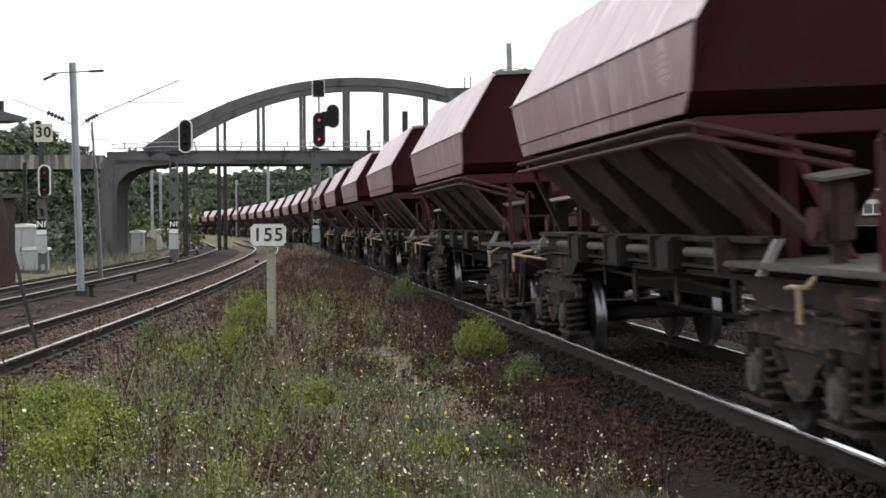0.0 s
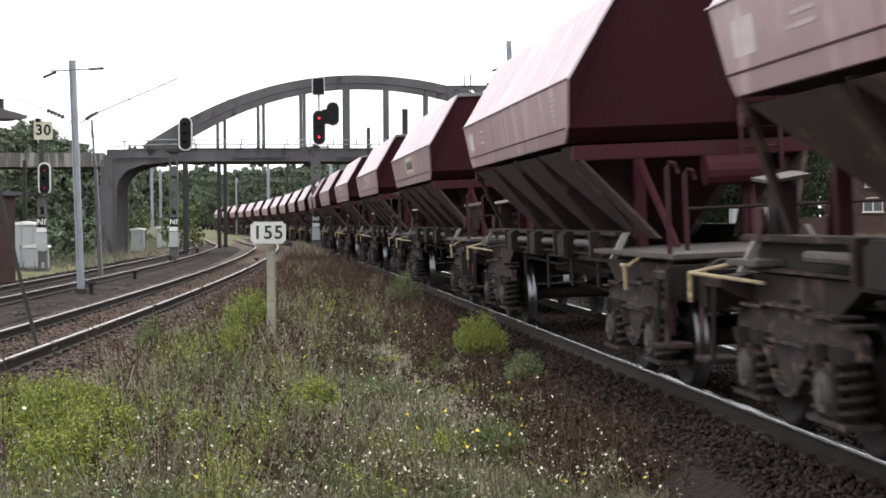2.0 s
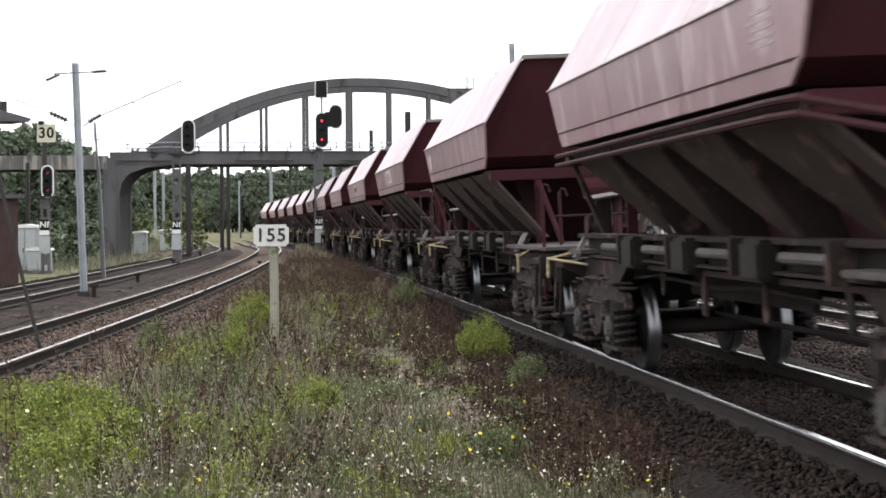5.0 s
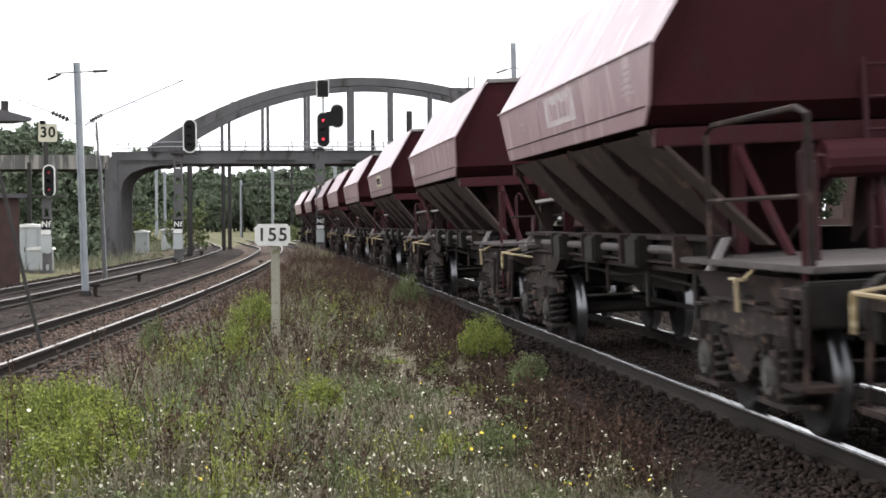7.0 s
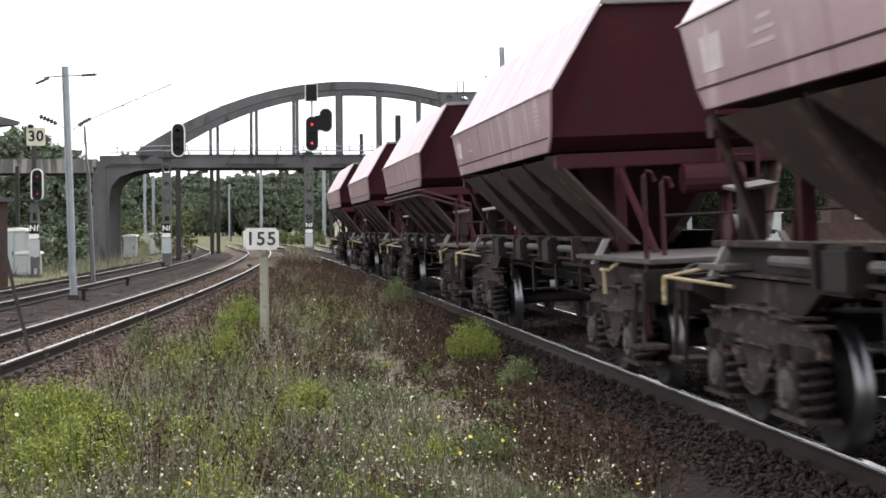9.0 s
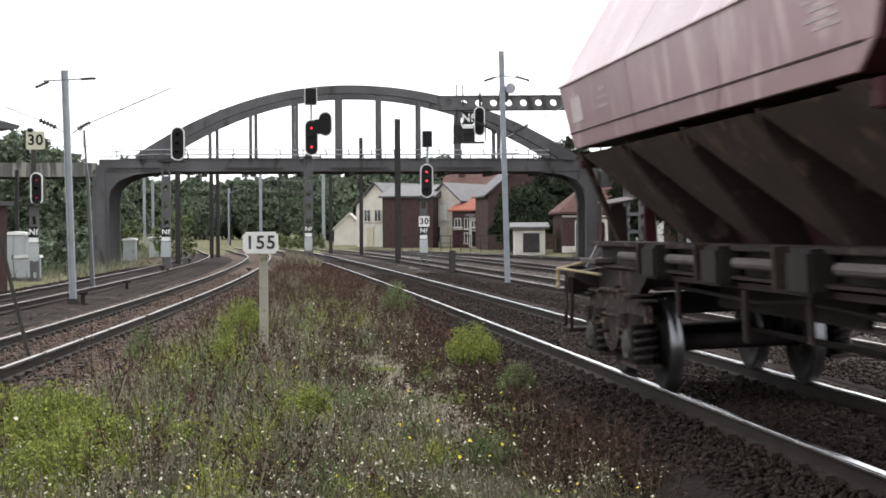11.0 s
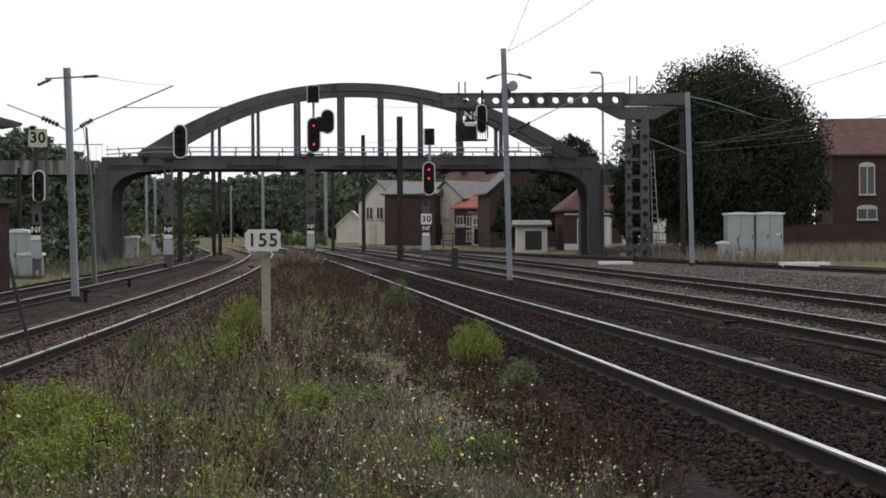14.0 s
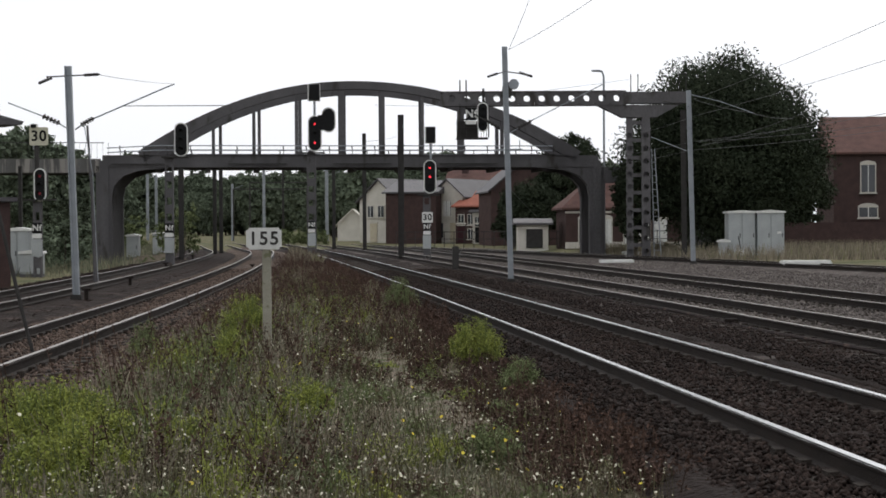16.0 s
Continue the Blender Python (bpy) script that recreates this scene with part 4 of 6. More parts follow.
def insulator(m, a, b, r=0.07):
    bm = bmesh.new()
    a, b = Vector(a), Vector(b)
    n = 5
    for k in range(n):
        c = a + (b - a) * (k + 0.2) / n
        d = a + (b - a) * (k + 0.6) / n
        tube(bm, (c, d), r, 7)
    tube(bm, (a, b), 0.03, 5)
    part("insulator", bm, "pole_dark", m)


m1 = mast(-9.64, 42.56, -0.35, 5.9, -0.18, 0.17, label="pale galvanised steel catenary mast with insulated arms",
          arms=((((-0.75, 0, 5.62), (0.65, 0, 5.68)), 0.02, "pole_dark"), (((-1.75, 0, 4.95), (-0.6, 0, 4.5), (-0.15, 0, 4.24)), 0.018, "galv"),
                (((0.0, 0, 4.24), (0.3, 0, 4.45), (2.6, 0, 5.42)), 0.02, "galv"), (((0.22, 0, 4.42), (0.4, 0.2, 3.1), (0.5, 0.3, 0.2)), 0.012, "galv"), (((1.25, 0, 4.85), (4.0, 0.5, 4.88)), 0.012, "wire")))
insulator(m1, (0.15, 0, 4.36), (0.48, 0, 4.54))
insulator(m1, (-0.85, 0, 4.6), (-0.4, 0, 4.4))
insulator(m1, (0.25, 0, 5.66), (0.62, 0, 5.68), 0.05)
insulator(m1, (-0.6, 0, 5.6), (-0.95, 0, 5.45), 0.05)
m2 = mast(2.19, 53.92, -0.35, 7.6, -0.18, 0.18, label="tall galvanised steel catenary mast with insulators and arms",
          arms=((((-0.7, 0, 6.62), (-0.15, 0, 6.78), (0.7, 0, 6.65)), 0.02, "pole_dark"), (((0.0, 0, 4.75), (0.6, 0, 5.1), (3.1, 0, 6.35)), 0.018, "galv"), (((-0.15, 0, 4.75), (-0.9, 0, 5.2), (-1.3, 0, 5.45)), 0.018, "pole_dark"),
                (((-0.5, -0.1, 4.2), (0.4, -0.1, 4.2)), 0.02, "galv"), (((-0.5, -0.1, 4.2), (-0.5, -0.1, 4.5)), 0.015, "galv"), (((0.3, -0.1, 4.2), (0.3, -0.1, 4.5)), 0.015, "galv")))
insulator(m2, (-0.35, 0, 4.9), (-0.85, 0, 5.2))
insulator(m2, (0.25, 0, 4.9), (0.7, 0, 5.15))
insulator(m2, (0.3, 0, 6.75), (0.75, 0, 6.6), 0.05)
insulator(m2, (-0.4, 0, 6.72), (-0.75, 0, 6.6), 0.05)
part("round_weight", bar(((0.12, -0.15, 6.35), (0.12, 0.05, 6.35)), 0.17, 14), "galv", m2)
mast(11.85, 77.6, -0.3, 8.1, -0.2, 0.22, label="grey steel catenary mast with a forked cross arm",
     arms=((((-0.1, 0, 7.9), (1.2, 0, 7.6), (2.9, 0, 7.0)), 0.02, "galv"), (((-0.2, 0, 7.3), (-1.4, 0, 7.6)), 0.02, "pole_dark"), (((0.0, 0, 5.1), (-2.0, 0, 5.9)), 0.02, "galv")))
mast(12.96, 88, -0.2, 7.9, -0.05, 0.28, "pole_dark", label="dark steel catenary mast beside the sidings")
for x, y, z0, z1, w, mt in ((-15.8, 97.6, -0.3, 5.3, 0.3, "pole_dark"), (-16.95, 120, -0.3, 6.3, 0.28, "pole_dark"), (-17.15, 124.8, -0.2, 6.3, 0.28, "pole_dark"), (-9.8, 144, 0, 7.2, 0.3, "pole_dark"),
                            (-6.3, 128, -0.3, 9.1, 0.3, "pole_dark"), (-2.52, 94.4, -0.3, 8.2, 0.34, "pole_dark"), (-29.2, 224, 0, 7.9, 0.35, "galv"), (-22.2, 200, 0, 9.3, 0.35, "galv"),
                            (-13.9, 192, 0, 8.6, 0.4, "galv"), (-43.8, 240, 0, 10.1, 0.4, "galv"), (-43.1, 243.2, 0, 9.8, 0.4, "galv"), (-27, 272, 0, 11.5, 0.35, "pole_dark"), (-19.6, 75.2, -0.3, 4.6, 0.16, "pole_dark")):
    mast(x, y, z0 - 0.2, z1, 0, w, mt, "dark steel catenary mast under the bridge" if mt == "pole_dark" else "pale far catenary mast beside the curve",
         arms=((((0, 0, z1 - 0.7), (1.6, 0, z1 - 0.2)), 0.03, mt),) if mt == "galv" else ())
for x, y, z, w in ((-27.2, 209.6, 6.8, 9.5), (-24.5, 204.8, 7.5, 8)):
    p = thing("catenary_portal", "grey steel portal beam across the far tracks", "portal", pose(x, y, 0))
    part("beam", cbox(w / 2, 0, z, w, 0.12, 0.14), "pole_dark", p)
    for xx in (0, w):
        part("upright", cbox(xx, 0, z / 2 - 0.2, 0.16, 0.16, z + 0.4), "pole_dark", p)
for x, y, h in ((10.36, 105.6, 11.7), (-15.3, 256, 6.0), (-12.0, 264, 5.8)):
    p = thing("street_lamp", "slim grey street lamp with a curved arm", "street lamp", pose(x, y, 0), group="street lamps")
    part("pole", bar(((0, 0, -0.2), (0, 0, h - 0.3), (-0.1, 0, h), (-0.5, 0, h + 0.05)), 0.07, 8), "galv", p)
    part("lantern", cbox(-0.5, 0, h + 0.05, 0.6, 0.25, 0.12, None, 0.03), "galv", p)
p = thing("leaning_pole", "thin leaning weathered pole beside the track", "pole", pose(-11.0, 51.2, 0))
part("pole", bar(((0, 0, -0.35), (-0.08, 0, 2.5), (-0.22, 0, 4.9)), 0.06, 8, 0.035), "concrete", p)
p = thing("stay_rod", "thin dark slanting stay rod anchored in the verge", "stay", pose(-5.72, 22.85, 0))
part("rod", bar(((0, 0, -0.45), (-0.28, 0, 0.7), (-0.62, 0, 2.2), (-1.6, 0, 6.4)), 0.028, 8), "pole_dark", p)

# low trackside posts and the cable along the main line
for x, y, h in ((5.21, 29.68, 0.12), (3.9, 41.2, 0.1), (2.55, 52.16, 0.1), (-10.31, 53.28, 0.28), (-10.12, 39.2, 0.2), (-9.35, 42.4, 0.3), (-12.9, 75.2, 0.3), (-15, 96.8, 0.3), (-12.2, 72, 0.25), (-8.9, 75.2, 0.2)):
    p = thing("track_marker", "short rusty trackside stub post", "post", pose(x, y, -0.3), group="trackside stubs")
    part("stub", cbox(0, 0, h / 2, 0.1, 0.1, h + 0.1, None, 0.01), "rail", p)
    part("cap", cbox(0, 0, h + 0.07, 0.26, 0.16, 0.06, None, 0.015), "rail", p)
p = thing("signal_box_post", "short black trackside post with a lamp unit", "post", pose(0.46, 69.9, -0.3))
part("post", cbox(0, 0, 0.55, 0.28, 0.25, 1.15, None, 0.02), "pole_dark", p)
part("arm", cbox(0.2, 0, 0.95, 0.5, 0.08, 0.06), "pole_dark", p)
cable = part("trackside_cable", bar([(main_x(y) + 3.65 + 0.06 * math.sin(y * 0.44), y, -0.16 + 0.02 * math.sin(y * 0.6)) for y in np.arange(14.4, 112, 2.4)], 0.034, 6), "wagon_dark")
tagged(cable, "dull cable duct lying beside the main line", "cable")
# ---- houses ----
def window(parent, x, z, w, h, y=0.0, shutters=False, arch=False):
    """A window on the wall that faces -y: surround, frame, panes, sill."""
    f = part("window", cbox(x, y - 0.03, z, w + 0.16, 0.1, h + 0.16, None, 0.01), "render_wall", parent, "pale window surround")
    part("pane", cbox(x, y - 0.075, z, w, 0.04, h), "glass", f, "dark glass pane")
    part("mullion", cbox(x, y - 0.1, z, 0.06, 0.04, h), "white", f)
    part("sill", cbox(x, y - 0.12, z - h / 2 - 0.1, w + 0.3, 0.2, 0.08, None, 0.01), "render_wall", f)
    if arch:
        pts = [(x + (w / 2 + 0.1) * math.cos(a), z + h / 2 + 0.05 + 0.28 * math.sin(a)) for a in (math.pi * k / 8 for k in range(9))]
        part("arch_head", prism(pts, y - 0.09, y), "render_wall", f)
    if shutters:
        for d in (-1, 1):
            part("shutter", cbox(x + d * w * 0.27, y - 0.13, z, w * 0.42, 0.03, h, None, 0.005), "white", f, "white shutter")


def door(parent, x, w, h, y=0.0, material="white"):
    d = part("door", cbox(x, y - 0.04, h / 2 + 0.0, w, 0.1, h, None, 0.01), material, parent)
    part("lintel", cbox(x, y - 0.06, h + 0.1, w + 0.3, 0.14, 0.18), "render_wall", d)


def house(x, y, rz, w, d, eave, ridge, wall, roof, label, gable=False, wins=(), doors=(), base=0.1, chimney=None, hip=0.0, cornice=False):
    """gable: the ridge runs away from the viewer, so that the front is a gable."""
    h = thing("house", label, "house", pose(x, y, base, 0, 0, rz))
    if gable:
        wl_ = prism(((-w / 2, -0.5), (w / 2, -0.5), (w / 2, eave), (0, ridge), (-w / 2, eave)), 0, d)
    else:
        wl_ = cbox(0, d / 2, eave / 2 - 0.25, w, d, eave + 0.5)
        if not hip:
            join(wl_, prism(((0, eave), (d, eave), (d / 2, ridge)), -w / 2, w / 2, pose(0, 0, 0, 0, 0, 90) @ pose(0, 0, 0)))
    part("wall", wl_, wall, h)
    if cornice:
        part("cornice", cbox(0, -0.04, eave - 0.5, w + 0.1, 0.1, 0.16), "render_wall", h)
        part("plinth_band", cbox(0, -0.04, 0.2, w + 0.1, 0.1, 0.5), "render_wall", h)
    t, o = 0.16, 0.35
    bm = bmesh.new()
    if gable:
        sl = (ridge - eave) / (w / 2)
        for s in (-1, 1):
            q = [(s * (w / 2 + o), eave - sl * o), (0, ridge), (0, ridge + t), (s * (w / 2 + o), eave - sl * o + t)]
            join(bm, prism(q, -o, d + o))
    else:
        sl = (ridge - eave) / (d / 2)
        a = [bm.verts.new(p) for p in ((-w / 2 - o, -o, eave - sl * o), (w / 2 + o, -o, eave - sl * o), (w / 2 + o, d + o, eave - sl * o), (-w / 2 - o, d + o, eave - sl * o))]
        r = [bm.verts.new((-w / 2 - o + hip, d / 2, ridge + t)), bm.verts.new((w / 2 + o - hip, d / 2, ridge + t))]
        b = [bm.verts.new(v.co + Vector((0, 0, t))) for v in a]
        for f in ((b[0], b[1], r[1], r[0]), (b[2], b[3], r[0], r[1]), (b[1], b[2], r[1]), (b[3], b[0], r[0])):
            bm.faces.new(f)
        for k in range(4):
            bm.faces.new((a[k], a[(k + 1) % 4], b[(k + 1) % 4], b[k]))
        bm.faces.new(a[::-1])
    bmesh.ops.recalc_face_normals(bm, faces=bm.faces)
    rf = part("roof", bm, roof, h)
    if chimney:
        part("chimney", cbox(chimney[0], chimney[1], ridge + 0.3, 0.7, 0.5, 1.6), "brick", rf)
    for a in wins:
        window(h, *a)
    for a in doors:
        door(h, *a)
    return h


# the brick house beyond the sidings and the garden wall
house(35.8, 120, -4.8, 14.0, 9.0, 6.9, 9.6, "brick", "roof", "two-storey brown brick house with a red tiled roof", base=0.2,
      wins=[(x, 4.9, 1.0, 2.0, 0, False, True) for x in (-4.5, -1.2, 2.1)] + [(x, 2.4, 1.3, 0.7, 0, False, True) for x in (-4.5, -1.2, 2.1)])
gw = part("garden_wall", cbox(31.5, 113.6, 0.85, 22, 0.35, 2.0, None, 0.02), "brick")
tagged(gw, "low dark brick garden wall before a house", "wall")
# behind the bridge: the little station house and sheds
house(14.4, 128, 3.2, 9.8, 6.0, 3.3, 5.8, "brick", "roof", "low brick station house with a red-brown hipped roof", hip=3.2, base=0.0,
      doors=((2.6, 1.0, 2.2, 0, "white"),), wins=((-3.5, 1.25, 0.7, 2.0, 0, False, True), (-1.7, 1.25, 0.8, 2.0, 0, True, True), (0.1, 1.25, 0.8, 2.0, 0, True, True), (1.3, 1.5, 0.9, 1.5, 0, True, True)), cornice=True)
s = thing("rooflight", "small bright rooflight on a tiled roof", "rooflight", pose(11.3, 129.0, 4.75, 42, 0, 2))
part("pane", cbox(0, 0, 0.1, 0.9, 1.0, 0.08, None, 0.01), "white", s)
house(7.0, 128.8, 0.0, 2.4, 3.0, 1.9, 2.2, "render_wall", "slate", "small pale rendered lineside hut with a flat roof", base=0.0, doors=((0.1, 1.3, 1.5, 0, "pole_dark"),))
house(12.5, 166.4, 9.5, 9.1, 11.2, 5.0, 8.2, "render_wall", "slate", "pale house with a blue-grey slate roof", chimney=(2, 4))
house(8.2, 156.8, 6.4, 7.5, 9.0, 5.2, 8.4, "brick", "slate", "brick house whose dark gable faces the railway", gable=True, base=0.1)
# the row of houses along the street
house(-7.2, 179.2, -38.0, 5.7, 16.8, 4.6, 6.9, "render_wall", "slate", "white rendered gabled house with dark windows", gable=True, wins=((-1.2, 3.4, 0.8, 1.2), (0.3, 3.4, 0.8, 1.2)), doors=((-0.8, 1.0, 2.1, 0, "plate"),))
house(-3.6, 172.8, -12.7, 5.5, 12.6, 5.3, 6.6, "brick", "slate", "dark brick barn with a slate roof", base=0.1)
house(0.3, 174.4, -30.2, 3.9, 14.0, 5.0, 6.7, "render_wall", "slate", "narrow cream house with tall shuttered windows", gable=True, wins=((0, 3.6, 0.9, 1.6, 0, True), (-0.9, 1.3, 0.8, 1.6)), doors=((0.8, 0.9, 2.1, 0, "plate"),))
house(2.3, 171.2, -21.7, 2.5, 11.2, 3.8, 5.4, "brick", "orange_roof", "small brick house with a bright orange tiled roof", wins=((-0.6, 2.4, 0.6, 1.0), (0.5, 2.4, 0.6, 1.0), (0.5, 0.9, 0.6, 1.0)), doors=((-0.6, 0.8, 1.9, 0, "deep_red"),))
house(4.0, 169.92, -18.8, 2.3, 11.2, 3.2, 4.6, "render_wall", "slate", "small white rendered cottage beside the railway", wins=((-0.6, 2.2, 0.5, 0.9), (0.5, 1.0, 0.5, 1.2)), doors=((-0.5, 0.7, 1.9, 0, "black"),))
house(3.4, 185.6, -12.7, 8.0, 12.6, 4.6, 8.4, "render_wall", "roof", "large house with a long red and brown tiled roof", chimney=(-2, 4.5))
house(6.9, 178, -12, 2.6, 9, 4.4, 8.1, "render_wall", "orange_roof", "tall pale house with a steep orange tiled roof")
house(-11.6, 204.8, 0.0, 3.8, 6.0, 2.2, 4.0, "render_wall", "render_wall", "low pale concrete shed with a gabled front", gable=True, base=0.0)
# railing along the platform street
for k in range(13):
    p = thing("street_railing", "dark metal railing panel along the street", "railing", pose(-4.2 + 1.66 * k, 140.8 - 1.12 * k, -0.05, 0, 0, -34), group="railing panels")
    for z in (0.75, 1.35):
        part("rail", bar(((0, 0, z), (2.0, 0, z)), 0.03, 5), "pole_dark", p)
    for q in range(2):
        part("post", bar(((q * 1.0, 0, 0), (q * 1.0, 0, 1.4)), 0.035, 5), "pole_dark", p)

# ---- lineside cabinets and the hut by the signal ----


def cabinet(x, y, z, w, d, h, label, doors=2):
    c = thing("relay_cabinet", label, "cabinet", pose(x, y, z), group="relay cabinets")
    part("plinth", cbox(0, d / 2, 0.02, w + 0.06, d + 0.06, 0.18), "concrete", c)
    part("body", cbox(0, d / 2, h / 2 + 0.06, w, d, h - 0.1, None, 0.02), "sheet", c)
    part("lid", prism(((-w / 2 - 0.08, h), (w / 2 + 0.08, h), (w / 2 + 0.06, h + 0.1), (0, h + 0.16), (-w / 2 - 0.06, h + 0.1)), -0.1, d + 0.1), "white", c, "pale pitched lid")
    for k in range(doors):
        dw = w / doors
        dr = part("door", cbox(-w / 2 + dw * (k + 0.5), -0.015, h / 2 + 0.06, dw - 0.05, 0.04, h - 0.22, None, 0.008), "sheet", c)
        part("handle", cbox(-w / 2 + dw * (k + 0.85), -0.05, h / 2, 0.04, 0.04, 0.22), "pole_dark", dr)
    return c


cabinet(15.98, 87.52, -0.08, 1.45, 1.2, 2.4, "tall grey sheet metal relay cabinet with a pale lid")
c = cabinet(17.5, 87.36, -0.08, 1.45, 1.2, 2.4, "tall grey metal relay cabinet with a small notice")
part("notice", cbox(0.45, -0.04, 1.35, 0.22, 0.02, 0.12), "white", c)
cabinet(14.95, 87.04, -0.08, 0.5, 0.5, 0.85, "small grey junction cabinet beside a larger one", 1)
cabinet(-19.0, 72.32, -0.4, 1.0, 1.0, 2.0, "grey lineside cabinet with a white roof", 2)
cabinet(-18.1, 71.04, -0.4, 0.9, 0.7, 1.0, "low grey lineside cabinet beside a signal", 1)
cabinet(-20.9, 108.8, -0.3, 0.8, 0.8, 1.5, "grey lineside cabinet under the bridge", 1)
cabinet(-21.4, 121.6, -0.3, 0.9, 0.8, 1.6, "pale lineside cabinet in the grass", 1)
w_ = thing("marker_disc", "small white round marker leaning in the grass", "marker", pose(15.6, 85.8, 0.0))
part("disc", bar(((0, 0, 0.2), (0, 0.04, 0.2)), 0.2, 14), "white", w_)
part("stem", bar(((0.1, 0.03, -0.1), (-0.12, 0.03, 1.1)), 0.03, 5), "pole_dark", w_)
h = thing("brick_hut", "small red brick lineside hut with a flat roof", "hut", pose(-14.95, 56, -0.4, 0, 0, 36.7))
part("wall", cbox(-2.25, 1.5, 1.5, 4.5, 3.0, 3.0), "brick", h)
part("roof", cbox(-2.25, 1.5, 3.08, 4.9, 3.4, 0.16, None, 0.02), "slate", h)
h = thing("signal_box", "dark signal box whose wide roof overhangs", "building", pose(-19.75, 44.8, -0.4, 0, 0, 35.5))
part("wall", cbox(0, 3, 2.6, 6.7, 5.0, 5.2), "brick", h)
part("roof", prism(((-5.6, 5.1), (4.4, 5.1), (4.4, 5.3), (0, 6.6), (-5.6, 6.0)), -0.5, 6.5), "slate", h)
part("canopy", prism(((4.3, 5.12), (8.2, 5.2), (8.26, 5.3), (7.4, 5.5), (4.3, 5.9)), -0.6, 0.9), "slate", h)
part("finial", bar(((7.5, -0.3, 5.4), (7.5, -0.3, 5.8)), 0.12, 8), "pole_dark", h)
# white slabs and stones by the sidings
for x, y, w, d in ((8.6, 81.6, 1.7, 0.8), (15.6, 70.4, 2.1, 0.9), (11.4, 99.2, 1.2, 0.6)):
    p = part("concrete_slab", cbox(x, y, 0.02 if x > 10 else -0.12, w, d, 0.2, None, 0.05), "white")
    tagged(p, "pale concrete slab lying by the siding", "slab", "concrete slabs")
# ---- overhead wires ----
for pts in (
    ((-9.15, 42.56, 5.69), (-16.03, 96, 10.24)),
    ((2.15, 53.92, 7.5), (4.46, 48, 8.36)),
    ((2.15, 53.92, 7.5), (3.08, 52.8, 9.77)),
    ((8.6, 89.6, 5.4), (11.89, 77.6, 5.67), (13.06, 48, 4.91)),
    ((8.91, 92.8, 5.05), (11.89, 77.6, 5.27), (13.93, 51.2, 4.6)),
    ((10.78, 89.6, 6.78), (11.9, 77.6, 6.88), (13.06, 48, 6.49)),
    ((11.9, 77.6, 7.68), (12.19, 44.8, 7.24)),
    ((11.16, 70.4, 5.12), (12.72, 57.6, 5.59)),
    ((11.4, 70.4, 5.17), (13.12, 57.6, 5.29)),
    ((11.54, 73.6, 5.46), (14.8, 54.4, 4.98)),
    ((11.9, 77.6, 7.68), (12.14, 64, 6.05), (12.32, 57.6, 5.4)),
    ((4.3, 128, 6.19), (10.37, 112, 5.85)),
    ((3.24, 80, 3.5), (7.34, 120, 1.93)),
    ((-4.07, 96, 8.91), (0.24, 91.2, 8.52)),
    ((-1.41, 96, 8.89), (10.35, 91.2, 9.87)),
    ((-22.65, 112, 5.58), (-7.55, 152, 6.44)),
    ((-4.91, 99.2, 6.92), (-2.45, 94.4, 6.98)),
):
    a = [Vector(p) for p in pts]
    run = []
    for p, q in zip(a, a[1:]):
        run += [p + (q - p) * (k / 8) - Vector((0, 0, 0.25 * (k / 8) * (1 - k / 8))) for k in range(9)]
    tagged(part("overhead_wire", bar(run, 0.008, 5), "wire"), "thin dark overhead wire above the tracks", "wire", "overhead wires")

# ---- trees ----
def leaf_mesh(name, centres, radius, per, size, material, rng, squash=0.8):
    """Leaves as small folded quads, in clumps round the centres."""
    c = np.repeat(np.asarray(centres), per, axis=0)
    n = len(c)
    off = rng.normal(size=(n, 3))
    off *= (radius * rng.random(n) ** 0.5 / np.linalg.norm(off, axis=1))[:, None]
    off[:, 2] *= squash
    p = c + off
    a = rng.normal(size=(n, 3))
    a /= np.linalg.norm(a, axis=1)[:, None]
    b = np.cross(a, rng.normal(size=(n, 3)))
    b /= np.linalg.norm(b, axis=1)[:, None]
    s = size * (0.6 + 0.8 * rng.random(n))[:, None]
    v = np.stack([p - a * s, p + b * s * 0.45, p + a * s, p - b * s * 0.45], 1).reshape(-1, 3)
    me = bpy.data.meshes.new(name)
    me.vertices.add(len(v))
    me.vertices.foreach_set("co", v.astype(np.float32).ravel())
    me.loops.add(4 * n)
    me.loops.foreach_set("vertex_index", np.arange(4 * n, dtype=np.int32))
    me.polygons.add(n)
    me.polygons.foreach_set("loop_start", np.arange(0, 4 * n, 4, dtype=np.int32))
    me.update(calc_edges=True)
    me.materials.append(M[material])
    return me


